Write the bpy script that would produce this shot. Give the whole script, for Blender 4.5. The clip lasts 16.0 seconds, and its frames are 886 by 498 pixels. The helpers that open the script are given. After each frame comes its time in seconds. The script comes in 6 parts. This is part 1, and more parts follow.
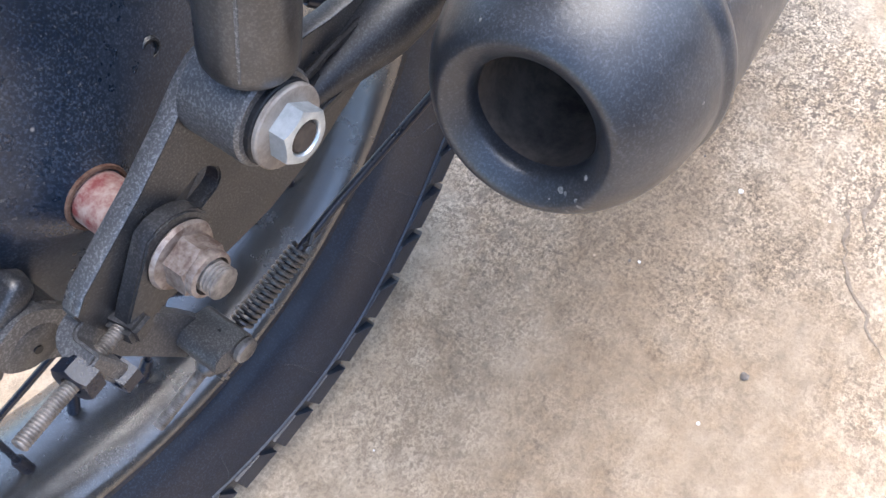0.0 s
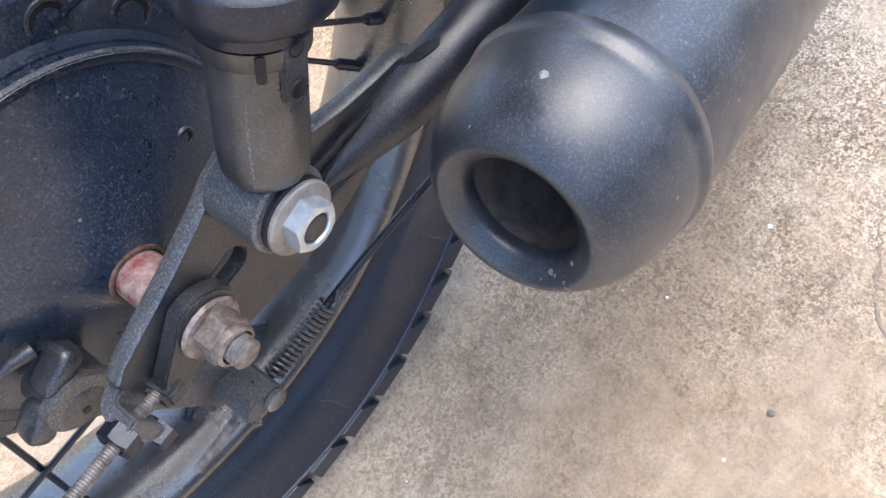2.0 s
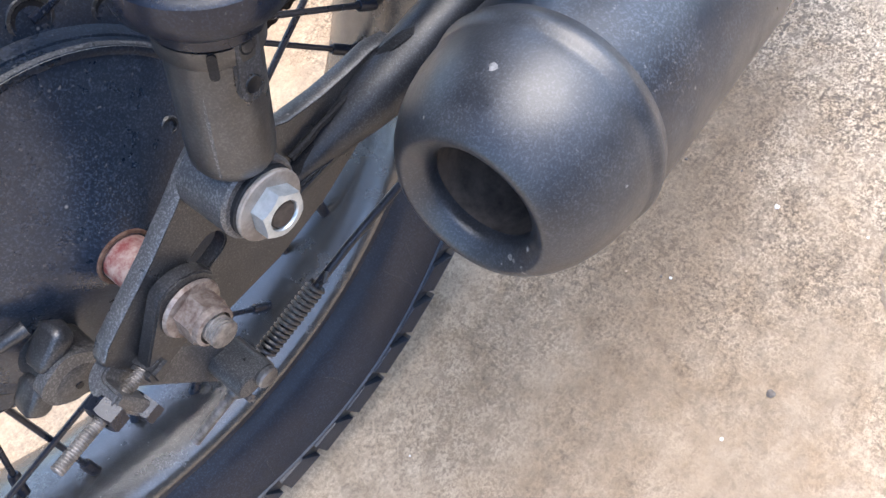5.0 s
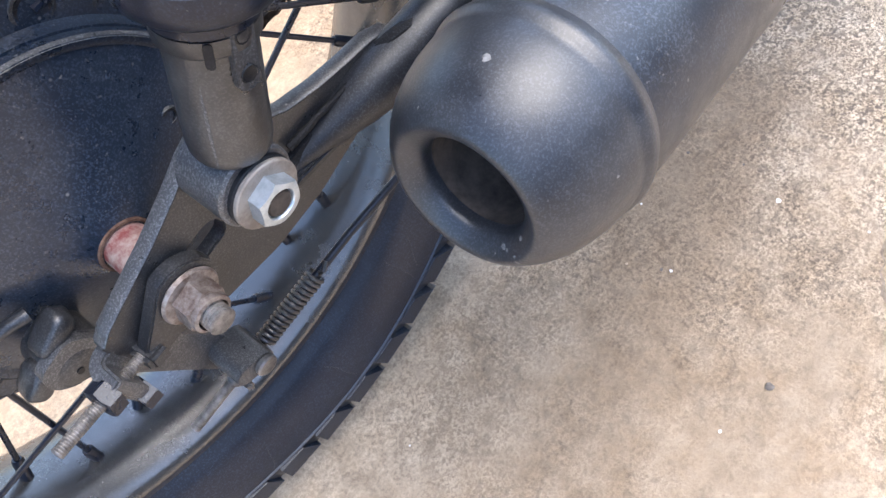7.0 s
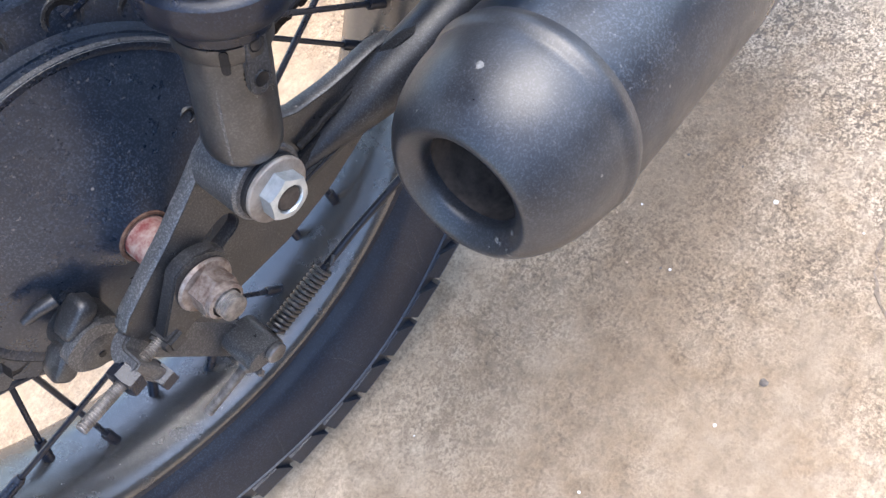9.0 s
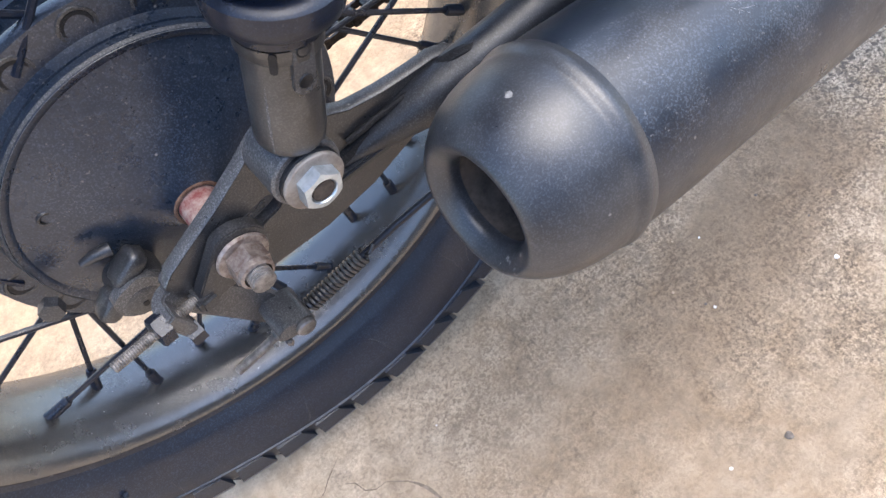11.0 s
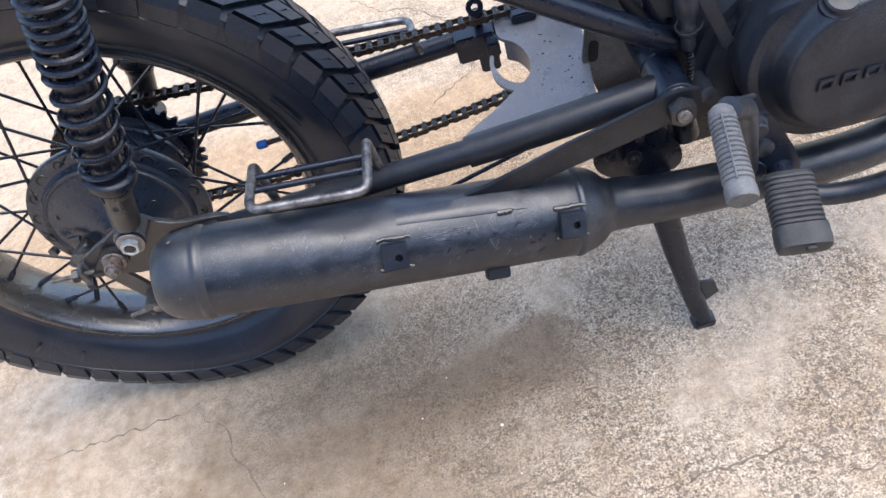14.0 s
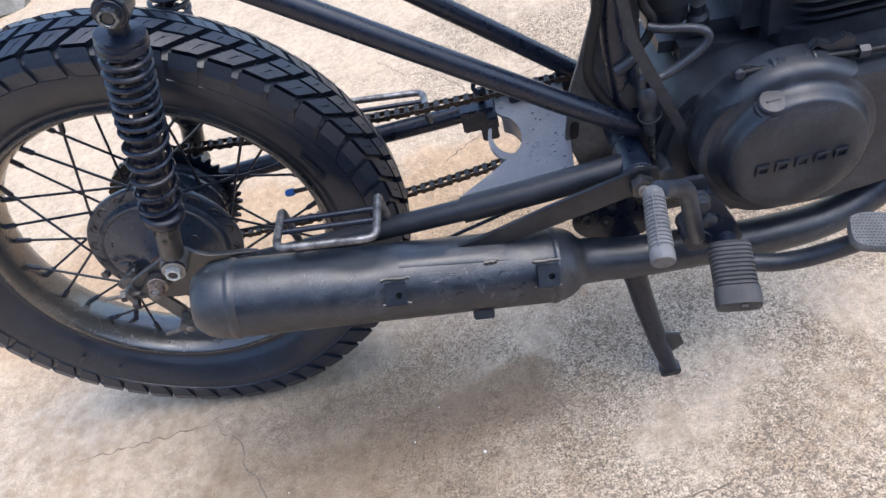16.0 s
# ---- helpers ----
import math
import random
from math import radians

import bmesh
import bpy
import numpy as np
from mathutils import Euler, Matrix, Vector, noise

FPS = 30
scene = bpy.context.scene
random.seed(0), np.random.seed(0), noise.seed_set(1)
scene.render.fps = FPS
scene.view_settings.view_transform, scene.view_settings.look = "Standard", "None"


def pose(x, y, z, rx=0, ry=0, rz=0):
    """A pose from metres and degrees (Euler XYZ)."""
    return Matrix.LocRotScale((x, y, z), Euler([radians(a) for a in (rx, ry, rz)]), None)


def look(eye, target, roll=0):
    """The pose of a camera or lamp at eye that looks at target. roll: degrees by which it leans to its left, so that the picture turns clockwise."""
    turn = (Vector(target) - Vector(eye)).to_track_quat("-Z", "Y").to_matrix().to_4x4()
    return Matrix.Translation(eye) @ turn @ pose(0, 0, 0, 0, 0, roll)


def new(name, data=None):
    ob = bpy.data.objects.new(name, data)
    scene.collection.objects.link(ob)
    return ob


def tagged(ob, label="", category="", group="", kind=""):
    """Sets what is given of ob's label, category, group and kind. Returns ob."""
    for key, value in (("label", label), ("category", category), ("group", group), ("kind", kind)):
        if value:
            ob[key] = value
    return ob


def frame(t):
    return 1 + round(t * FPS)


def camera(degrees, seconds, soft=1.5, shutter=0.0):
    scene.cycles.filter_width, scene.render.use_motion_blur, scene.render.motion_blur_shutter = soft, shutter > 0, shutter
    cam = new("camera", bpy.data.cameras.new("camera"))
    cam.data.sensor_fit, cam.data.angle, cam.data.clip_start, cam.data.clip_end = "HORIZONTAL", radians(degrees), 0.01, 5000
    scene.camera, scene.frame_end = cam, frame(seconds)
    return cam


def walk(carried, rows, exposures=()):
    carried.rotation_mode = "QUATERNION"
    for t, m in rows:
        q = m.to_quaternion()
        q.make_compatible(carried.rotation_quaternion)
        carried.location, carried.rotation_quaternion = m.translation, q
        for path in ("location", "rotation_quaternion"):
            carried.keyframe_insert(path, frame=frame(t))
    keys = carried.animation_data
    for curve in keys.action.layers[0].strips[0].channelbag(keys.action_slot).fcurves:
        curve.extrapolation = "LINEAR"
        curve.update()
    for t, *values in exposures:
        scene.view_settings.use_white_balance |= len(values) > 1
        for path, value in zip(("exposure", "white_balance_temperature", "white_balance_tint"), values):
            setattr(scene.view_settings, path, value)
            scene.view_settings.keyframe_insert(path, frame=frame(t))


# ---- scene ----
cam = camera(58.81, 16.0)
PATH = [
    (0, (-0.0370, -0.2426, 0.5205), (0.3124, 0.0850, -0.3573), -8.84),
    (0.5, (-0.0227, -0.2431, 0.5413), (0.3145, 0.1071, -0.3326), -11.31),
    (1, (-0.0256, -0.2471, 0.5428), (0.3040, 0.1204, -0.3269), -13.18),
    (1.5, (-0.0238, -0.2508, 0.5452), (0.3007, 0.1279, -0.3216), -14.54),
    (2, (-0.0173, -0.2529, 0.5486), (0.2972, 0.1340, -0.3183), -15.90),
    (2.5, (-0.0126, -0.2616, 0.5486), (0.2891, 0.1320, -0.3197), -17.35),
    (3, (-0.0074, -0.2674, 0.5517), (0.2842, 0.1310, -0.3179), -18.46),
    (3.5, (-0.0057, -0.2695, 0.5535), (0.2761, 0.1334, -0.3173), -19.52),
    (4, (-0.0026, -0.2711, 0.5541), (0.2716, 0.1359, -0.3172), -20.38),
    (4.5, (-0.0044, -0.2728, 0.5548), (0.2650, 0.1360, -0.3171), -20.86),
    (5, (-0.0031, -0.2741, 0.5543), (0.2607, 0.1348, -0.3193), -21.30),
    (7.5, (-0.0025, -0.2827, 0.5569), (0.2477, 0.1304, -0.3188), -22.28),
    (8, (-0.0031, -0.2868, 0.5615), (0.2459, 0.1311, -0.3123), -22.59),
    (8.5, (-0.0027, -0.2896, 0.5659), (0.2442, 0.1306, -0.3073), -22.80),
    (9, (-0.0059, -0.2926, 0.5702), (0.2374, 0.1312, -0.3023), -23.00),
    (9.5, (-0.0055, -0.2928, 0.5668), (0.2293, 0.1348, -0.3062), -23.21),
    (9.7, (-0.0044, -0.2931, 0.5666), (0.2263, 0.1370, -0.3062), -23.36),
    (11.8, (0.0636, -0.3676, 0.6133), (0.1585, 0.1812, -0.2172), -23.33),
    (12, (0.0946, -0.3908, 0.6244), (0.1714, 0.1759, -0.1960), -22.85),
    (12.5, (0.1888, -0.4825, 0.6883), (0.2034, 0.1330, -0.0997), -22.34),
    (12.8, (0.2764, -0.5305, 0.7442), (0.2565, 0.0994, -0.0322), -22.47),
    (13, (0.3215, -0.5724, 0.7692), (0.2838, 0.0714, 0.0049), -21.89),
    (13.5, (0.3893, -0.6341, 0.7955), (0.3193, 0.0295, 0.0508), -21.11),
    (14, (0.4054, -0.6838, 0.8289), (0.3143, -0.0039, 0.1013), -20.50),
    (14.5, (0.4265, -0.7332, 0.8543), (0.3234, -0.0400, 0.1410), -19.86),
    (15, (0.4290, -0.7698, 0.8734), (0.3181, -0.0641, 0.1736), -19.33),
    (15.5, (0.4410, -0.7745, 0.8882), (0.3298, -0.0585, 0.1990), -18.56),
    (16, (0.4399, -0.7803, 0.9130), (0.3404, -0.0548, 0.2320), -17.37),
]
walk(cam, [(t, look(eye, target, roll)) for t, eye, target, roll in PATH],
     exposures=[(0.0, 2.28, 6400, 10), (5.0, 2.28, 6420, 10), (9.5, 2.26, 6420, 10), (12.5, 1.96, 6600, 10), (14.0, 1.67, 6420, 10), (16.0, 1.54, 6300, 10)])

# ---------------------------------------------------------------- world and sun
SUN_FROM = Vector((0.34, -0.10, 1.0)).normalized()
elev = math.asin(SUN_FROM.z)
azim = math.atan2(SUN_FROM.x, SUN_FROM.y)
world = bpy.data.worlds.new("world")
scene.world = world
world.use_nodes = True
wn = world.node_tree
sky = wn.nodes.new("ShaderNodeTexSky")
sky.sky_type = "NISHITA"
sky.sun_disc = False
sky.sun_elevation, sky.sun_rotation = elev, azim
sky.air_density, sky.dust_density, sky.ozone_density = 1.0, 2.2, 1.8
wn.nodes["Background"].inputs[1].default_value = 0.15
wn.links.new(sky.outputs[0], wn.nodes["Background"].inputs[0])
sun = new("sun", bpy.data.lights.new("sun", "SUN"))
sun.data.energy, sun.data.angle, sun.data.color = 0.76, radians(58), (1.0, 0.97, 0.92)
sun.matrix_world = look(SUN_FROM * 20, (0, 0, 0))


# ---------------------------------------------------------------- materials
def material(name, build):
    m = bpy.data.materials.new(name)
    m.use_nodes = True
    nt = m.node_tree
    build(nt, nt.nodes["Principled BSDF"])
    return m


def nd(nt, kind, **values):
    n = nt.nodes.new(kind)
    for k, v in values.items():
        if k in n.inputs:
            n.inputs[k].default_value = v
    return n


def coords(nt, scale=(1, 1, 1)):
    tc = nt.nodes.new("ShaderNodeTexCoord")
    mp = nd(nt, "ShaderNodeMapping", Scale=scale)
    nt.links.new(tc.outputs["Object"], mp.inputs[0])
    return mp.outputs[0]


def tex_noise(nt, vec, scale, detail=4.0, rough=0.6):
    n = nd(nt, "ShaderNodeTexNoise", Scale=scale, Detail=detail, Roughness=rough)
    nt.links.new(vec, n.inputs["Vector"])
    return n.outputs["Fac"]


def ramp(nt, fac, stops):
    r = nt.nodes.new("ShaderNodeValToRGB")
    e = r.color_ramp.elements
    while len(e) < len(stops):
        e.new(0.5)
    for k, (p, c) in zip(e, stops):
        k.position, k.color = p, (*c, 1) if len(c) == 3 else c
    nt.links.new(fac, r.inputs[0])
    return r.outputs[0]


def grey(*pairs):
    return [(p, (v, v, v)) for p, v in pairs]


def mix(nt, fac, a, b, mode="MIX"):
    m = nt.nodes.new("ShaderNodeMix")
    m.data_type, m.blend_type = "RGBA", mode
    for sock, v in ((m.inputs[0], fac), (m.inputs[6], a), (m.inputs[7], b)):
        if hasattr(v, "links"):
            nt.links.new(v, sock)
        elif isinstance(v, (int, float)):
            sock.default_value = v
        else:
            sock.default_value = (*v, 1)
    return m.outputs[2]


def bump(nt, bsdf, height, strength=0.3, distance=0.001):
    b = nd(nt, "ShaderNodeBump", Strength=strength, Distance=distance)
    nt.links.new(height, b.inputs["Height"])
    nt.links.new(b.outputs[0], bsdf.inputs["Normal"])


def painted(name, base, dust=(0.16, 0.13, 0.10), dust_amount=0.35, rough=0.42, metal=0.0, fleck=0.5, scale=1.0, spec=0.6, scratch=0.0, grain=0.75, soft=0.32, salt=0.010, coat=0.0, low=0.42, blotch=0.0):
    """Old brushed or sprayed paint: dust lying in patches of fine grains, sparse pale flecks, slight orange peel."""
    def build(nt, b):
        v = coords(nt)
        big = tex_noise(nt, v, 24 * scale, 6, 0.7)
        broad = tex_noise(nt, v, 7 * scale, 3, 0.55)
        fine = tex_noise(nt, v, 620 * scale, 3, 0.7)
        col = mix(nt, ramp(nt, broad, grey((0.35, 0.0), (0.70, 1.0))), base, tuple(min(1.0, c * 1.5 + 0.003) for c in base))
        salt_grain = tex_noise(nt, v, 1250 * scale, 3, 0.65)
        col = mix(nt, ramp(nt, salt_grain, grey((0.50, 0.0), (0.68, 1.0))), tuple(c * 0.6 for c in base), mix(nt, 1.0, col, (salt, salt * 1.02, salt * 1.08), "ADD"))
        dusty = ramp(nt, big, grey((low, 0.08 * dust_amount), (low + soft, dust_amount)))
        grains = ramp(nt, salt_grain, grey((0.47, 1.0 - grain), (0.60, 1.0)))
        col = mix(nt, mix(nt, 1.0, dusty, grains, "MULTIPLY"), col, dust)
        flecks = ramp(nt, tex_noise(nt, v, 900 * scale, 2, 0.5), grey((0.665, 0.0), (0.75, 0.6 * fleck)))
        col = mix(nt, flecks, col, (0.20, 0.195, 0.185))
        spots = nd(nt, "ShaderNodeTexVoronoi", Scale=210.0 * scale)
        nt.links.new(v, spots.inputs["Vector"])
        chips = mix(nt, 1.0, ramp(nt, spots.outputs["Distance"], grey((0.05, 1.0), (0.15, 0.0))), ramp(nt, spots.outputs["Color"], grey((0.82, 0.0), (0.92, fleck))), "MULTIPLY")
        col = mix(nt, chips, col, (0.24, 0.23, 0.215))
        if scratch:
            patch = ramp(nt, tex_noise(nt, v, 11, 3, 0.6), grey((0.50, 0.0), (0.66, 1.0)))
            for stretch in ((0.6, 5.0, 9.0), (5.0, 1.0, 1.4)):
                lines = ramp(nt, tex_noise(nt, coords(nt, stretch), 60, 5, 0.75), grey((0.64, 0.0), (0.70, scratch)))
                col = mix(nt, mix(nt, 1.0, lines, patch, "MULTIPLY"), col, (0.34, 0.34, 0.35))
        if blotch:
            # patches where the dusty skin has come off down to bare dark enamel
            bare = mix(nt, 1.0, ramp(nt, tex_noise(nt, coords(nt, (0.7, 1.0, 1.0)), 30, 6, 0.72), grey((0.480, 0.0), (0.515, blotch))), ramp(nt, tex_noise(nt, v, 9, 2, 0.5), grey((0.42, 0.0), (0.52, 1.0))), "MULTIPLY")
            col = mix(nt, bare, col, tuple(c * 0.9 for c in base))
        nt.links.new(col, b.inputs["Base Color"])
        r = mix(nt, dusty, ramp(nt, tex_noise(nt, v, 60 * scale, 4, 0.6), grey((0.3, rough - 0.10), (0.7, rough + 0.10))), (min(1.0, rough + 0.2),) * 3)
        nt.links.new(r, b.inputs["Roughness"])
        b.inputs["Metallic"].default_value = metal
        b.inputs["Specular IOR Level"].default_value = spec
        b.inputs["Coat Weight"].default_value = coat
        b.inputs["Coat Roughness"].default_value = 0.36
        bump(nt, b, mix(nt, 0.5, fine, salt_grain), 0.26, 0.0005)
    return material(name, build)


def metal(name, a, c, rough=0.4, scale=1.0, met=0.8, grain=160):
    def build(nt, b):
        v = coords(nt)
        f = tex_noise(nt, v, grain * scale, 5, 0.7)
        nt.links.new(ramp(nt, f, [(0.36, a), (0.62, c)]), b.inputs["Base Color"])
        nt.links.new(ramp(nt, f, grey((0.3, rough + 0.15), (0.7, rough - 0.05))), b.inputs["Roughness"])
        b.inputs["Metallic"].default_value = met
        bump(nt, b, tex_noise(nt, v, grain * 3 * scale, 3, 0.6), 0.15, 0.0004)
    return material(name, build)


BLACK = painted("black_paint", (0.003, 0.0085, 0.024), dust=(0.10, 0.101, 0.103), dust_amount=0.12, rough=0.30, fleck=0.4, salt=0.006, spec=0.5)
RIM = painted("rim_enamel", (0.185, 0.180, 0.175), dust=(0.26, 0.255, 0.25), dust_amount=0.16, rough=0.22, fleck=0.1, metal=0.75, spec=0.7, salt=0.002, soft=0.5, grain=0.1)
ARM = painted("swingarm_paint", (0.006, 0.009, 0.016), dust=(0.150, 0.148, 0.146), dust_amount=0.24, rough=0.40, fleck=0.4, salt=0.010, spec=0.5)
WORN = painted("worn_grey_edge", (0.075, 0.078, 0.084), dust=(0.24, 0.228, 0.215), dust_amount=0.5, rough=0.34, fleck=0.8, salt=0.07, spec=0.7)
PANEL = painted("hub_paint", (0.010, 0.021, 0.042), dust=(0.150, 0.172, 0.205), dust_amount=0.31, rough=0.29, fleck=0.9, scale=0.85, salt=0.020, spec=0.6, coat=0.12)
MUFFLER = painted("muffler_paint", (0.005, 0.010, 0.020), dust=(0.132, 0.156, 0.190), dust_amount=0.33, rough=0.36, fleck=0.8, scratch=0.25, spec=0.65, low=0.43, soft=0.22, salt=0.022, coat=0.10, scale=0.85, blotch=0.85)
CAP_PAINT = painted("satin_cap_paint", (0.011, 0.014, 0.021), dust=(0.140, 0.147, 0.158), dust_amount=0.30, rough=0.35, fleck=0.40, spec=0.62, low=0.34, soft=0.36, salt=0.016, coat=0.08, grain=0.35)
CASE = painted("engine_paint", (0.0065, 0.0115, 0.0225), dust=(0.130, 0.148, 0.178), dust_amount=0.46, rough=0.40, fleck=0.12, salt=0.009, spec=0.6)
PLATE_GREY = painted("dusty_plate_paint", (0.155, 0.160, 0.175), dust=(0.30, 0.29, 0.28), dust_amount=0.5, rough=0.32, fleck=0.2)
DUSTY_PLATE = painted("dusty_bracket_paint", (0.060, 0.060, 0.062), dust=(0.27, 0.26, 0.245), dust_amount=0.6, rough=0.40, fleck=0.3, salt=0.02, spec=0.6, low=0.36, grain=0.3)
EDGE = painted("worn_plate_paint", (0.014, 0.016, 0.021), dust=(0.20, 0.187, 0.173), dust_amount=0.38, rough=0.34, fleck=0.7, salt=0.024, spec=0.7)
RUBBER = painted("tyre_rubber", (0.0065, 0.0130, 0.0280), dust=(0.078, 0.108, 0.158), dust_amount=0.22, rough=0.36, fleck=0.15, scale=0.7, spec=0.6, salt=0.008)
SIDE_DUST = painted("dusty_rubber", (0.050, 0.055, 0.065), dust=(0.16, 0.165, 0.17), dust_amount=0.35, rough=0.5, fleck=0.1, spec=0.4, salt=0.01)
PEG_RUBBER = painted("peg_rubber", (0.034, 0.036, 0.041), dust=(0.17, 0.168, 0.166), dust_amount=0.40, rough=0.55, fleck=0.05, spec=0.35, low=0.36, soft=0.4, grain=0.25, salt=0.006)
GREY_PEG = painted("grey_worn_rubber", (0.105, 0.108, 0.114), dust=(0.34, 0.335, 0.33), dust_amount=0.50, rough=0.55, fleck=0.1, spec=0.35, salt=0.008, low=0.36, soft=0.4, grain=0.2)
ZINC = metal("zinc_plate", (0.40, 0.445, 0.475), (0.58, 0.63, 0.665), rough=0.34, met=0.75)
RUSTY = metal("rusty_plate", (0.120, 0.082, 0.066), (0.30, 0.262, 0.238), rough=0.45, met=0.45, grain=190)
WASHER = metal("dull_washer", (0.20, 0.168, 0.142), (0.31, 0.278, 0.245), rough=0.55, met=0.3, grain=140)
THREAD = metal("worn_thread", (0.10, 0.092, 0.085), (0.27, 0.25, 0.235), rough=0.5, met=0.6)
STEEL = metal("rubbed_steel", (0.045, 0.046, 0.050), (0.27, 0.26, 0.255), rough=0.36, met=0.75, grain=60)
CHAIN = metal("oily_chain", (0.018, 0.013, 0.010), (0.085, 0.064, 0.050), rough=0.34, met=0.6, grain=300)
ROLLER = metal("bright_roller", (0.018, 0.015, 0.013), (0.085, 0.075, 0.066), rough=0.24, met=0.8, grain=300)
RED = metal("flaked_red_paint", (0.20, 0.045, 0.042), (0.40, 0.31, 0.27), rough=0.5, met=0.0, grain=170)
RUST = metal("rust_brown", (0.075, 0.035, 0.022), (0.16, 0.095, 0.065), rough=0.8, met=0.0, grain=300)
BLUE = metal("blue_plastic", (0.01, 0.09, 0.32), (0.02, 0.14, 0.45), rough=0.4, met=0.0)
SOOT = metal("sooty_steel", (0.030, 0.023, 0.018), (0.105, 0.080, 0.062), rough=0.85, met=0.0, grain=55)
DUSTY = painted("dusty_black_paint", (0.015, 0.015, 0.017), dust=(0.185, 0.172, 0.158), dust_amount=0.36, rough=0.30, fleck=0.4, salt=0.013, spec=0.85, soft=0.25, low=0.40, grain=0.45)
WELD = painted("weld_skin", (0.008, 0.009, 0.012), dust=(0.06, 0.058, 0.055), dust_amount=0.2, rough=0.75, fleck=0.2, salt=0.008, spec=0.2)
SCUFFED = painted("scuffed_paint", (0.034, 0.036, 0.041), dust=(0.24, 0.23, 0.22), dust_amount=0.50, rough=0.32, fleck=0.9, salt=0.05, spec=0.8, low=0.38)
DARK_CHROME = metal("dark_chrome", (0.10, 0.11, 0.125), (0.22, 0.24, 0.27), rough=0.24, met=0.9)
SCRATCH = metal("bared_paint", (0.09, 0.09, 0.095), (0.25, 0.248, 0.245), rough=0.45, met=0.2, grain=400)
ENAMEL = painted("bare_enamel", (0.004, 0.009, 0.018), dust=(0.05, 0.055, 0.065), dust_amount=0.08, rough=0.34, spec=0.45, salt=0.003, fleck=0.1)
HOSE = painted("hose_rubber", (0.006, 0.007, 0.010), dust=(0.08, 0.077, 0.074), dust_amount=0.15, rough=0.5, spec=0.35, salt=0.004)


def concrete(nt, b):
    v = coords(nt)
    big = tex_noise(nt, v, 4.5, 5, 0.65)
    mid = tex_noise(nt, v, 42, 5, 0.6)
    sand = tex_noise(nt, v, 190, 5, 0.75)
    grit = tex_noise(nt, v, 380, 4, 0.75)
    col = ramp(nt, big, [(0.32, (0.35, 0.258, 0.170)), (0.50, (0.45, 0.362, 0.268)), (0.68, (0.55, 0.468, 0.372))])
    col = mix(nt, ramp(nt, mid, grey((0.36, 0.0), (0.66, 0.65))), mix(nt, ramp(nt, tex_noise(nt, v, 13, 4, 0.6), grey((0.42, 0.0), (0.66, 0.45))), col, (0.30, 0.235, 0.168)), (0.56, 0.480, 0.385))
    # brighter ground beyond the machine, put into the colour by position
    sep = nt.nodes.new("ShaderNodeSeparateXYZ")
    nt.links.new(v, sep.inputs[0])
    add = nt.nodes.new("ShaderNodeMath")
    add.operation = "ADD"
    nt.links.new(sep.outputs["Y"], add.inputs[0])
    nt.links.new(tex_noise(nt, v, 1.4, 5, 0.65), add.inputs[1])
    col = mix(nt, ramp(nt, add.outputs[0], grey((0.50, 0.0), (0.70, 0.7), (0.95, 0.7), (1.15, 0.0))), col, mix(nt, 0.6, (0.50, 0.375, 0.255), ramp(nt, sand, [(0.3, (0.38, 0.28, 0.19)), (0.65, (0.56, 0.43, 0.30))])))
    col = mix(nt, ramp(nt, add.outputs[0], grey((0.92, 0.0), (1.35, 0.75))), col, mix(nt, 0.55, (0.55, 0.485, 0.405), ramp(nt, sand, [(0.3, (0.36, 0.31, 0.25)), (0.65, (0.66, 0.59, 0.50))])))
    # pits and dark stones between the pale aggregate, thick in some patches
    patch = ramp(nt, tex_noise(nt, v, 5.5, 5, 0.65), grey((0.40, 0.24), (0.58, 1.0)))
    fore = nt.nodes.new("ShaderNodeMath")
    fore.operation = "ADD"
    nt.links.new(sep.outputs["X"], fore.inputs[0])
    nt.links.new(tex_noise(nt, v, 3.5, 4, 0.6), fore.inputs[1])
    patch = mix(nt, 1.0, patch, ramp(nt, fore.outputs[0], grey((0.62, 0.30), (1.02, 1.0))), "MULTIPLY")
    pits = None
    for sc, lo, hi, top in ((95.0, 0.590, 0.630, 0.80), (170.0, 0.565, 0.612, 0.95), (300.0, 0.570, 0.620, 0.90)):
        p = ramp(nt, tex_noise(nt, v, sc, 2.5, 0.55), grey((lo, 0.0), (hi, top)))
        pits = p if pits is None else mix(nt, 1.0, pits, p, "LIGHTEN")
    pits = mix(nt, 1.0, pits, patch, "MULTIPLY")
    col = mix(nt, ramp(nt, patch, grey((0.10, 0.12), (0.8, 0.9))), col, mix(nt, 1.0, col, ramp(nt, sand, grey((0.35, 0.52), (0.60, 1.20))), "MULTIPLY"))
    col = mix(nt, ramp(nt, patch, grey((0.10, 0.04), (0.8, 0.9))), col, mix(nt, 1.0, col, ramp(nt, grit, grey((0.40, 0.48), (0.58, 1.22))), "MULTIPLY"))
    mottle = mix(nt, 0.5, tex_noise(nt, v, 26, 4, 0.7), tex_noise(nt, v, 70, 3, 0.6))
    col = mix(nt, 1.0, col, ramp(nt, mottle, grey((0.36, 0.80), (0.50, 1.0), (0.64, 1.16))), "MULTIPLY")
    col = mix(nt, pits, col, (0.135, 0.112, 0.092))
    # a darker brown patch drawn out below the silencer, blunt at its front end
    def calc(op, a, b, c=None):
        n = nt.nodes.new("ShaderNodeMath")
        n.operation = op
        for sock, val in zip(n.inputs, (a, b, c)):
            if hasattr(val, "links"):
                nt.links.new(val, sock)
            elif val is not None:
                sock.default_value = val
        return n.outputs[0]

